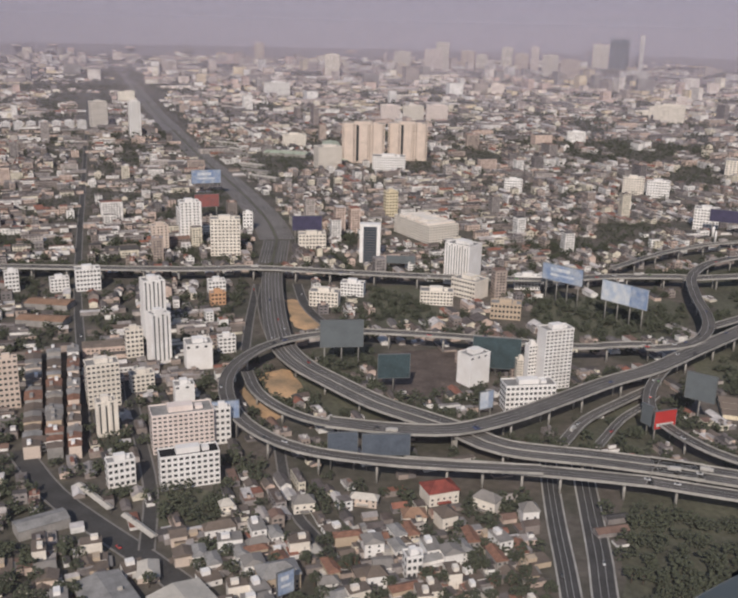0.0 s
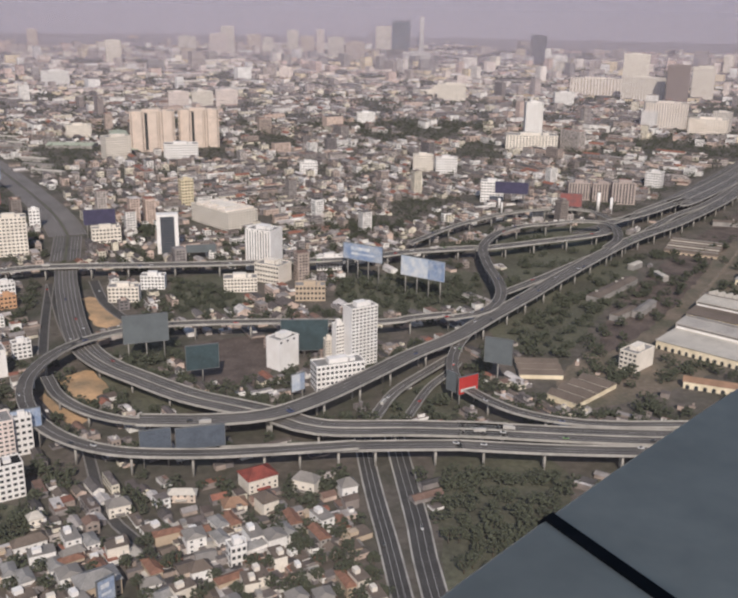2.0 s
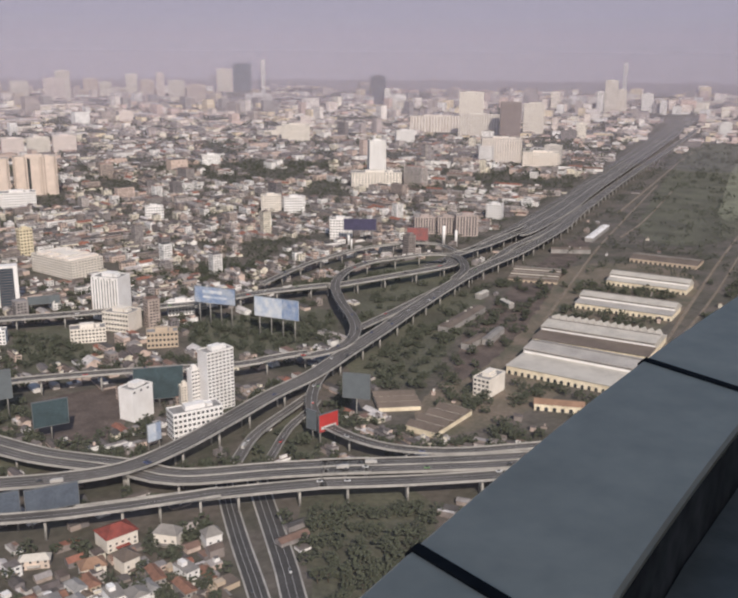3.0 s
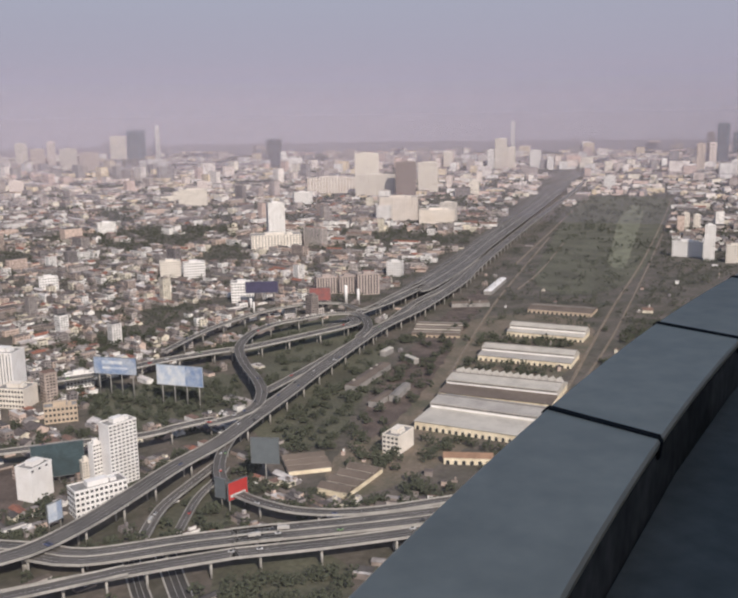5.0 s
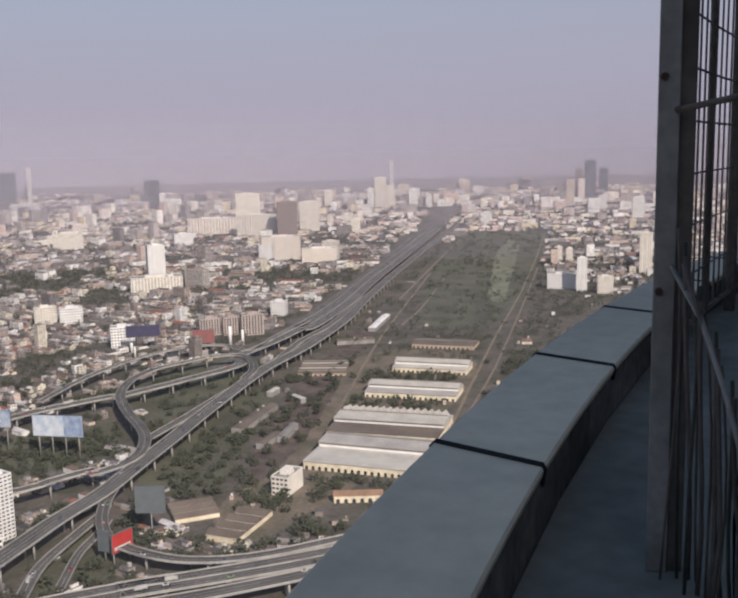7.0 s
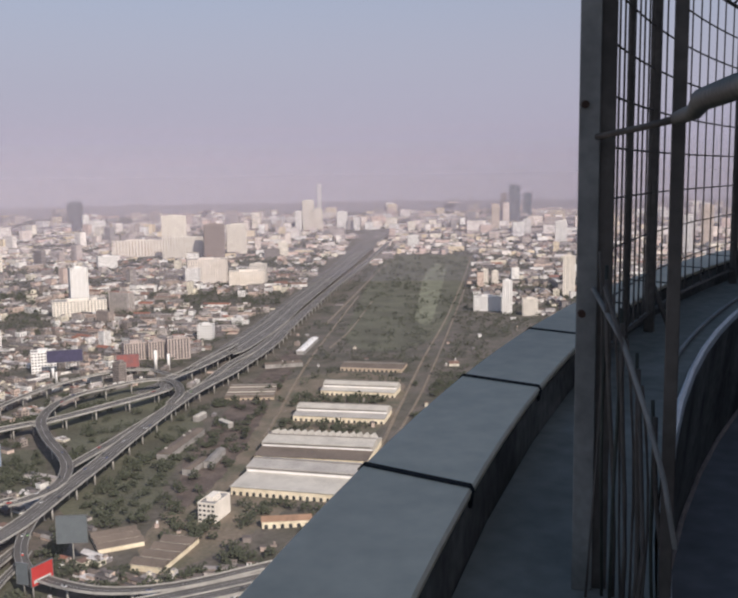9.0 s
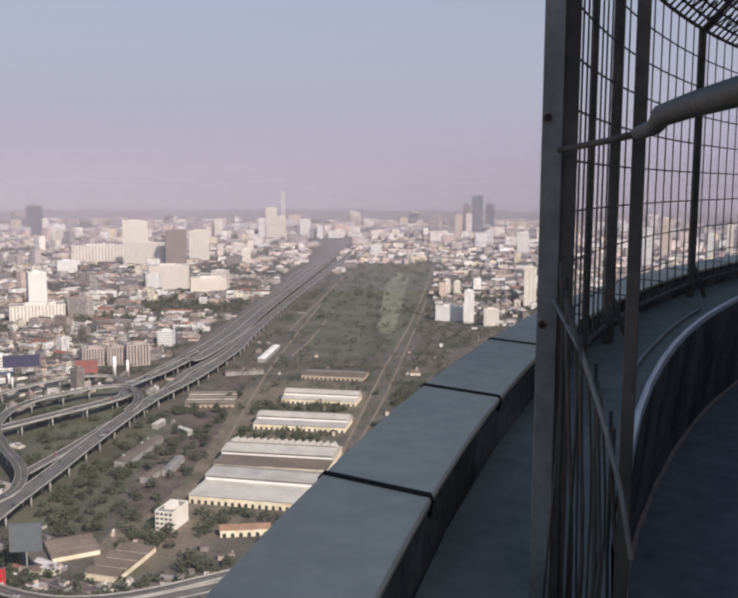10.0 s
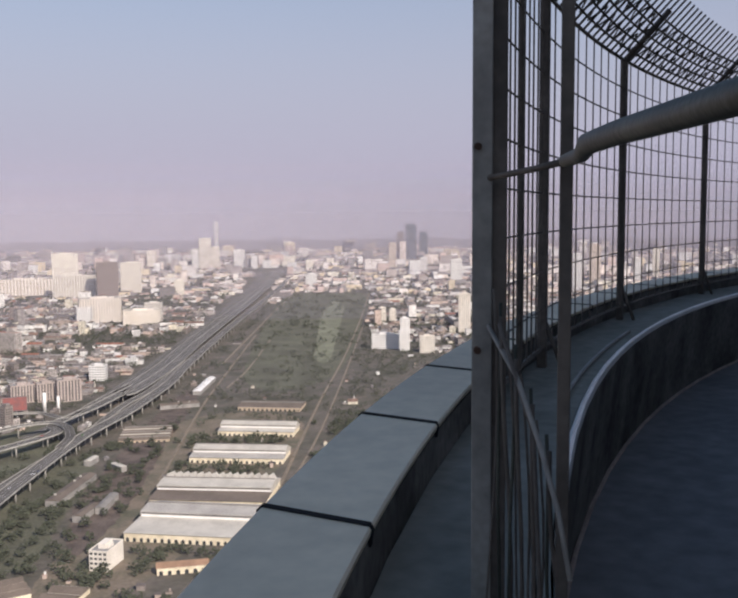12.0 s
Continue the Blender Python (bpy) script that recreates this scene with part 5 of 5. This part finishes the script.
def make_tree(k):
    r = random.Random(500 + k)
    h, w = r.uniform(7, 13), r.uniform(3.2, 5.5)
    root = thing("tree", 0, 0, -500, 0, "dusty dark green broad-leaved city tree", "tree", "city trees")
    bm = bmesh.new()
    tube(bm, (0, 0, -0.5), (0.1, 0.1, h * 0.45), 0.28, 7)
    for i in range(5):
        a = i * 1.26 + r.uniform(-0.3, 0.3)
        tube(bm, (0.1, 0.1, h * 0.4), (w * 0.55 * math.cos(a), w * 0.55 * math.sin(a), h * r.uniform(0.6, 0.8)), 0.1, 5)
    part("trunk", bm, bark, root)
    bm = bmesh.new()
    for i in range(120):
        a, u, q = r.uniform(0, 6.28), r.uniform(-0.8, 1), r.uniform(0.45, 1) ** 0.6
        s = math.sqrt(1 - u * u) * q
        lump = 1 + 0.3 * math.sin(3 * a + k)
        clump(bm, Vector((w * s * math.cos(a) * lump, w * s * math.sin(a) * lump, h * 0.68 + h * 0.33 * u * q)), r.uniform(0.45, 1.0), r)
    part("crown", bm, leaf_mat, root)
    return root


near_trees = sorted((t for t in tree_spots if math.hypot(t[0], t[1]) < 1250), key=lambda t: math.hypot(t[0], t[1]))
tree_kinds = [make_tree(k) for k in range(8)]
for i, (x, y, s) in enumerate(near_trees[:280]):
    m = pose(x + rng.uniform(-3, 3), y + rng.uniform(-3, 3), 0, 0, 0, rng.uniform(0, 360))
    if i < 8:
        tree_kinds[i].matrix_world = m
    else:
        copy_thing(tree_kinds[rng.randrange(8)], m)
used = set(near_trees[:280])


def tuft(x, y, z, r):
    n = len(V)
    for a in (0, 1.3, 2.4, 3.7, 5.0):
        q = r * rng.uniform(0.7, 1.2)
        V.append((x + q * math.cos(a), y + q * math.sin(a), z + r * rng.uniform(-0.3, 0.3)))
    V.append((x + rng.uniform(-0.3, 0.3) * r, y + rng.uniform(-0.3, 0.3) * r, z + r * rng.uniform(0.5, 0.9)))
    V.append((x, y, z - r * 0.6))
    for i in range(5):
        F.append((n + i, n + (i + 1) % 5, n + 5))
        F.append((n + (i + 1) % 5, n + i, n + 6))
        MI.extend((0, 0))


for lo, hi in ((0, 1300), (1300, 6000)):
    for t in tree_spots:
        x, y, s = t
        d = math.hypot(x, y)
        if t in used or not lo <= d < hi:
            continue
        g = zt(x, y)
        big = (1.0 if d < 1300 else min(2.4, d / 1300)) * s
        for i in range(2 if d < 1300 else 1):
            ox, oy = x + rng.uniform(-5, 5) * big, y + rng.uniform(-5, 5) * big
            if (int(ox // CELL), int(oy // CELL)) in road_cells:
                continue
            h, w = rng.uniform(6, 11) * big ** 0.5, rng.uniform(3, 5.5) * big
            for k in range(24 if d < 1300 else 10):
                a, u = rng.uniform(0, 6.28), rng.uniform(0.1, 1)
                tuft(ox + w * math.sqrt(u) * math.cos(a), oy + w * math.sqrt(u) * math.sin(a), g + h * rng.uniform(0.3, 0.95) * (1 - 0.25 * u), w * rng.uniform(0.18, 0.34))
    flush("tree_canopy", (leaf_mat,), "dusty dark green tree crowns among houses" if lo == 0 else "hazy dull green tree belts between roofs", "trees")


# ---- traffic ----
def make_car(k):
    paint = material("car_paint", ((0.6, 0.6, 0.6), (0.5, 0.06, 0.05), (0.08, 0.1, 0.2), (0.5, 0.48, 0.45), (0.05, 0.05, 0.05), (0.2, 0.35, 0.15))[k], 0.3, 0.05, 1.0)
    big = k == 3
    root = thing("truck" if big else "car", 0, 0, -500, 0, f"{('silver', 'red', 'dark blue', 'white box', 'black', 'green')[k]} {'truck' if big else 'car'} on the road", "truck" if big else "car", "traffic")
    l, w, h = (7.0, 2.3, 2.5) if big else (4.4, 1.75, 0.75)
    bm = bmesh.new()
    box(bm, -w / 2, -l / 2, 0.35, w / 2, l / 2, 0.35 + h)
    bmesh.ops.bevel(bm, geom=bm.edges[:], offset=0.15, segments=1, affect="EDGES")
    part("body", bm, paint, root)
    bm = bmesh.new()
    if big:
        box(bm, -w / 2, l / 2 + 0.02, 0.4, w / 2, l / 2 + 1.7, 2.3)
    else:
        v = box(bm, -w * 0.45, -l * 0.3, 1.1, w * 0.45, l * 0.22, 1.6)
        for q in v[4:]:
            q.co.y *= 0.7
    part("cab", bm, window_glass if not big else paint, root)
    for sx in (-1, 1):
        for sy in (-0.32, 0.32):
            bm = bmesh.new()
            tube(bm, (sx * w * 0.42, l * sy, 0.34), (sx * w * 0.52, l * sy, 0.34), 0.34, 8)
            part("wheel", bm, joint_black, root)
    return root


cars = [make_car(k) for k in range(6)]
count = 0
for path, side, h, z, what in road_lines:
    near_n = sum(1 for q in path if math.hypot(q.x, q.y) < 1300)
    for k in range(int(near_n * (0.22 if what == "deck" else 0.1))):
        i = rng.randrange(1, max(2, near_n - 1))
        if i + 1 >= len(path) or math.hypot(path[i].x, path[i].y) > 1300:
            continue
        off = rng.choice((-0.6, -0.25, 0.25, 0.6)) * h
        q = path[i] + side[i] * off
        t = math.degrees(math.atan2(side[i].y, side[i].x)) + (180 if off > 0 else 0)
        m = pose(q.x, q.y, z + 0.012, 0, 0, t)
        if count < 6:
            cars[count].matrix_world = m
        else:
            copy_thing(cars[rng.choice((0, 0, 1, 2, 2, 4, 4, 5, 0, 3))], m)
        count += 1

# ---- the tower's open deck: ledge, gutter, fence, handrail ----
CX, CY = 11.82, -14.81


def ring(r, deg, dz):
    """A point of the deck by its radius, bearing and height against the eye."""
    a = radians(deg)
    return Vector((CX + r * math.sin(a), CY + r * math.cos(a), EYE + dz))


def arc_sweep(bm, d0, d1, profile, n, close=True):
    """A profile of (radius, height) carried round the deck's axis."""
    rings_ = []
    for i in range(n + 1):
        a = d0 + (d1 - d0) * i / n
        rings_.append([bm.verts.new(ring(r, a, z)) for r, z in profile])
    m = len(profile)
    for q0, q1 in zip(rings_, rings_[1:]):
        for i in range(m):
            bm.faces.new((q0[i], q0[(i + 1) % m], q1[(i + 1) % m], q1[i]))
    if close:
        bm.faces.new(rings_[0][::-1]), bm.faces.new(rings_[-1])
    bmesh.ops.recalc_face_normals(bm, faces=bm.faces)


def skew(bm):
    """The coping joints run askew to the radius: the inner end trails."""
    for v in bm.verts:
        a = radians(0.29) * (math.hypot(v.co.x, v.co.y) - 19.545) / 0.305
        v.co = Matrix.Rotation(-a, 3, "Z") @ v.co


tower_root = thing("observation_tower", 0, 0, 0, 0, "round concrete tower top with an open rotating deck", "tower", "", "structure")
bm = bmesh.new()
arc_sweep(bm, 0, 360, ((19.4, -300), (19.4, -2.35), (15.0, -2.35), (15.0, -300)), 120, False)
part("shaft", bm, tower_wall, tower_root)
# unseen core, its radius and height chosen so that it shades the ledge
bm = bmesh.new()
arc_sweep(bm, 0, 360, ((16.8, -3.0), (16.8, 6.0), (16.2, 6.0), (16.2, -3.0)), 96, False)
part("core_wall", bm, tower_wall, tower_root)
bm = bmesh.new()
arc_sweep(bm, 0, 360, ((16.9, 6.004), (16.9, 6.3), (0.05, 7.0), (0.05, 6.6)), 48, False)
part("core_roof", bm, roof_tar, tower_root)
bm = bmesh.new()
arc_sweep(bm, 0, 360, ((18.838, -1.7), (15.19, -1.7), (15.19, -2.0), (18.838, -2.0)), 160, False)
part("deck_floor", bm, deck_floor, tower_root)
bm = bmesh.new()
arc_sweep(bm, 0, 360, ((18.838, -1.696), (18.832, -1.68), (18.818, -1.68), (18.812, -1.696)), 160, False)
part("floor_edge_strip", bm, material("strip", (0.42, 0.33, 0.28), 0.6, 0.2, 3.0), tower_root)
bm = bmesh.new()
arc_sweep(bm, 0, 360, ((18.87, -2.3), (18.865, -1.7), (18.798, -0.97), (18.79, -0.945), (18.776, -0.945), (18.774, -0.97), (18.84, -1.7), (18.845, -2.3)), 160, False)
part("deck_parapet", bm, wall_shade_grey, tower_root)
bm = bmesh.new()
arc_sweep(bm, 0, 360, ((18.772, -0.942), (18.776, -0.912), (18.789, -0.903), (18.802, -0.912), (18.806, -0.965), (18.794, -0.965)), 200, False)
part("rim_strip", bm, rim_metal, tower_root, "pale metal rim strip")
bm = bmesh.new()
arc_sweep(bm, 0, 360, ((18.812, -0.925), (19.242, -0.925), (19.242, -1.1), (18.812, -1.1)), 160, False)
part("gutter", bm, gutter_mat, tower_root)
bm = bmesh.new()
arc_sweep(bm, 0, 360, ((19.246, -2.1), (19.246, -0.79), (19.52, -0.79), (19.52, -2.1)), 160, False)
part("ledge_wall", bm, wall_shade_grey, tower_root)
bm = bmesh.new()
arc_sweep(bm, 0, 360, ((19.256, -0.786), (19.256, -0.778), (19.53, -0.778), (19.53, -0.786)), 160, False)
part("joint_bed", bm, joint_black, tower_root)
bm = bmesh.new()
arc_sweep(bm, 334.9, 343.4, [(18.892 + 0.011 * math.cos(q), -0.913 + 0.011 * math.sin(q)) for q in (0.4, 1.4, 2.5, 3.5, 4.6, 5.6)], 30)
part("conduit", bm, material("conduit", (0.3, 0.29, 0.27), 0.6, 0.2, 3.0), tower_root, "pale dusty conduit lying in the gutter")
STEP = 360 / 110
bm = bmesh.new()
arc_sweep(bm, -STEP / 2 + 0.03, STEP / 2 - 0.03, ((19.238, -0.775), (19.234, -0.757), (19.24, -0.75), (19.54, -0.75), (19.552, -0.762), (19.55, -0.9), (19.54, -0.9), (19.535, -0.768), (19.25, -0.768), (19.248, -0.775)), 6)
for v in bm.verts:
    v.co -= Vector((CX, CY, EYE))
skew(bm)
panel = bpy.data.meshes.new("coping_panel")
bm.to_mesh(panel)
bm.free()
panel.materials.append(coping_metal)
for k in range(110):
    shared("coping_panel", panel, tower_root, pose(CX, CY, EYE, 0, 0, -(328.07 + STEP * (k + 0.5))))

bm = bmesh.new()
arc_sweep(bm, -0.034, 0.034, ((19.236, -0.80), (19.231, -0.758), (19.24, -0.745), (19.543, -0.745), (19.557, -0.76), (19.554, -0.9), (19.5, -0.9), (19.5, -0.8)), 1)
for v in bm.verts:
    v.co -= Vector((CX, CY, EYE))
skew(bm)
seal = bpy.data.meshes.new("joint_seal")
bm.to_mesh(seal)
bm.free()
seal.materials.append(joint_black)
for k in range(110):
    shared("joint_seal", seal, tower_root, pose(CX, CY, EYE, 0, 0, -(328.07 + STEP * k)))

fence = thing("mesh_fence", 0, 0, 0, 0, "dark steel mesh safety fence with an inward spiked top", "fence")
POSTS = [338.0, 345.9, 354.4, 362.6, 370.8, 379.0]
RF = 19.15


def post_bar(a, w, d, z0, z1, name, mat, r=RF):
    bm = bmesh.new()
    c = ring(r, a, 0)
    box(bm, -w / 2, -d / 2, EYE + z0, w / 2, d / 2, EYE + z1, 0, radians(-a), (c.x, c.y))
    bmesh.ops.bevel(bm, geom=bm.edges[:], offset=0.004, segments=1, affect="EDGES")
    return part(name, bm, mat, fence)


for a in POSTS:
    stand = post_bar(a, 0.055, 0.055, -0.925, 1.28, "post", dark_steel)
    bm = bmesh.new()
    tube(bm, ring(RF, a, 1.25), ring(RF - 0.36, a, 1.63), 0.026, 8)
    part("arm", bm, dark_steel, stand)
    bm = bmesh.new()
    tube(bm, ring(RF - 0.12, a, -0.925), ring(RF, a, -0.6), 0.014, 6)
    part("bracket", bm, dark_steel, stand)
for a in (335.8,):
    post_bar(a, 0.03, 0.03, -0.925, 1.28, "post", dark_steel)
A0, A1 = 332.45, 379.0
for k in range(10):
    bm = bmesh.new()
    z = -0.81 + 0.23 * k
    r = 0.014 if k in (0, 9) else 0.0055
    arc_sweep(bm, A0, A1, [(RF + r * math.cos(q), z + r * math.sin(q)) for q in (0.4, 2.0, 3.5, 5.1)], 80)
    part("rail" if k in (0, 9) else "wire", bm, dark_steel, fence)
a = A0 + 0.3
while a < A1:
    bm = bmesh.new()
    lean = rng.uniform(-0.0006, 0.0006) * 57
    tube(bm, ring(RF, a, -0.81), ring(RF, a + lean, 1.26), 0.0055, 5)
    part("wire", bm, dark_steel, fence)
    a += 0.42 if a < A0 + 5.6 else 0.76
for k in range(6):
    u = k / 6
    bm = bmesh.new()
    r0, z = RF - 0.36 * u, 1.26 + 0.38 * u
    arc_sweep(bm, A0 + 4, A1, [(r0 + 0.01 * math.cos(q), z + 0.01 * math.sin(q)) for q in (0.4, 2.0, 3.5, 5.1)], 80)
    part("top_wire", bm, dark_steel, fence)
a = A0 + 4
while a < A1:
    bm = bmesh.new()
    tube(bm, ring(RF, a, 1.26), ring(RF - 0.46, a + 0.15, 1.75), 0.0095, 5)
    part("spike", bm, dark_steel, fence)
    a += 0.47

for u0 in (0.12, 0.5):
    bm = bmesh.new()
    k, a = 0, A0 + 4
    last_p = None
    while a < A1:
        u = u0 + (0.3 if k % 2 else 0.0)
        p = ring(RF - 0.36 * u, a, 1.27 + 0.38 * u)
        if last_p:
            tube(bm, last_p, p, 0.007, 4)
        last_p, a, k = p, a + 0.42, k + 1
    part("zigzag_wire", bm, dark_steel, fence)

# the gap's frame: two uprights in the gutter, a handrail and loose braces
K = 0.54


def near(x, y, z):
    return Vector((x * K, y * K, EYE + z * K))


FLOOR = -0.925
bm = bmesh.new()
c = near(2.975, 2.195, 0)
box(bm, -0.006, -0.033, EYE + FLOOR, 0.006, 0.0107, EYE + 1.3, 0, radians(37), (c.x, c.y))
bmesh.ops.bevel(bm, geom=bm.edges[:], offset=0.002, segments=1, affect="EDGES")
part("end_post", bm, rail_paint, fence, "flat grey steel end post with rust marks")
bm = bmesh.new()
box(bm, 0.0065, -0.065, EYE + FLOOR, 0.04, -0.03, EYE + 1.3, 0, radians(37), (c.x, c.y))
bmesh.ops.bevel(bm, geom=bm.edges[:], offset=0.002, segments=1, affect="EDGES")
part("stiffener", bm, dark_steel, fence, "darker steel bar behind the end post")
for z in (0.14, 0.62, -0.3):
    bm = bmesh.new()
    tube(bm, (c.x - 0.012, c.y - 0.012, EYE + z), (c.x + 0.01, c.y + 0.012, EYE + z + 0.004), 0.008, 8)
    part("bolt", bm, rust_mat, fence)
rail = thing("handrail", 0, 0, 0, 0, "round olive-grey steel handrail on a dark upright", "handrail")


def chain(name, pts, radii_, mat, parent, n=14):
    """A bent round bar through a few points, its thickness changing on the way."""
    bm = bmesh.new()
    pts = [Vector(p) for p in pts]
    last = None
    for i, p in enumerate(pts):
        dirn = (pts[min(i + 1, len(pts) - 1)] - pts[max(i - 1, 0)]).normalized()
        q = dirn.to_track_quat("Z", "Y")
        cur = [bm.verts.new(p + q @ Vector((radii_[i] * math.cos(6.2832 * k / n), radii_[i] * math.sin(6.2832 * k / n), 0))) for k in range(n)]
        if last:
            for k in range(n):
                bm.faces.new((last[k], last[(k + 1) % n], cur[(k + 1) % n], cur[k])).smooth = True
        else:
            bm.faces.new(cur[::-1])
        last = cur
    bm.faces.new(last)
    return part(name, bm, mat, parent)


chain("rail", [near(*p) for p in ((0.75, -0.05, 0.175), (1.43, 0.56, 0.175), (2.0, 1.07, 0.185), (2.22, 1.27, 0.183), (2.36, 1.37, 0.165), (2.62, 1.58, 0.165))], [r * K for r in (0.03, 0.03, 0.03, 0.03, 0.024, 0.022)], rail_olive, rail)
chain("cross_bar", [near(*p) for p in ((2.66, 1.61, 0.165), (2.83, 1.83, 0.155), (2.97, 2.13, 0.135))], (0.007, 0.0065, 0.0065), dark_steel, rail, 8)
bm = bmesh.new()
c = near(2.752, 1.655, 0)
box(bm, -0.012, -0.014, EYE + FLOOR, 0.012, 0.014, EYE + 1.25, 0, radians(-58), (c.x, c.y))
bmesh.ops.bevel(bm, geom=bm.edges[:], offset=0.002, segments=1, affect="EDGES")
part("upright", bm, dark_steel, rail)
chain("brace", [near(*p) for p in ((2.956, 2.125, -0.449), (2.806, 1.881, -0.615), (2.676, 1.695, -0.822), (2.611, 1.584, -1.007), (2.554, 1.501, -1.204))], [0.0052] * 5, rail_paint, rail, 8)
chain("brace", [near(*p) for p in ((2.84, 1.99, -0.42), (2.76, 1.78, -0.8), (2.62, 1.66, -1.3), (2.5, 1.62, -1.62))], [0.0045] * 4, dark_steel, rail, 8)
for k in range(12):
    cable = thing("cable", 0, 0, 0, 0, "loose dark cable hanging beside the fence upright", "cable", "cables by the fence")
    u = k / 11
    px, py = 2.93 - 0.16 * u, 2.08 - 0.36 * u
    qx, qy = px - 0.1 + 0.13 * ((k * 5) % 4) / 3, py - 0.05
    chain("sheath", [near(px + (qx - px) * t * t + 0.018 * math.sin(5 * t + 2 * k), py + (qy - py) * t, -0.3 - 0.05 * k - (1.34 - 0.05 * k) * t) for t in (0, 0.2, 0.4, 0.6, 0.8, 1.0)], [0.0028 + 0.001 * (k % 3)] * 6, (dark_steel, rail_olive, dark_steel)[k % 3], cable, 8)

# ---- haze over the city, imitated by added half-clear sheets with a pale colour ----
def haze_sheet(radius, cover, top):
    m = bpy.data.materials.new("haze")
    m.use_nodes = True
    n, l = m.node_tree.nodes, m.node_tree.links
    n.remove(n["Principled BSDF"])
    # the sheet's pale diffuse share whitens whatever stands behind it
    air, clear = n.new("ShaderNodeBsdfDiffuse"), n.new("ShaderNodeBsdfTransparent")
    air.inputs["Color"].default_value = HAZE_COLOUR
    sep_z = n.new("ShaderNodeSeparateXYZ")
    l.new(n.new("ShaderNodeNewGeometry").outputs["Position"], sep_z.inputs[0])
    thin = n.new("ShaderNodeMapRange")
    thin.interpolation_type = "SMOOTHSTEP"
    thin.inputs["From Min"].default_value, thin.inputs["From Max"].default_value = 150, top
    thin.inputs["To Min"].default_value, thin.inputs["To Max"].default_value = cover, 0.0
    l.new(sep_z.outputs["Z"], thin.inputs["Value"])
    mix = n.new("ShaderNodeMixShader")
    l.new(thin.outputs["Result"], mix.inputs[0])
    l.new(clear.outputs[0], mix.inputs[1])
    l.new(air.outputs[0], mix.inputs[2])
    l.new(mix.outputs[0], n["Material Output"].inputs[0])
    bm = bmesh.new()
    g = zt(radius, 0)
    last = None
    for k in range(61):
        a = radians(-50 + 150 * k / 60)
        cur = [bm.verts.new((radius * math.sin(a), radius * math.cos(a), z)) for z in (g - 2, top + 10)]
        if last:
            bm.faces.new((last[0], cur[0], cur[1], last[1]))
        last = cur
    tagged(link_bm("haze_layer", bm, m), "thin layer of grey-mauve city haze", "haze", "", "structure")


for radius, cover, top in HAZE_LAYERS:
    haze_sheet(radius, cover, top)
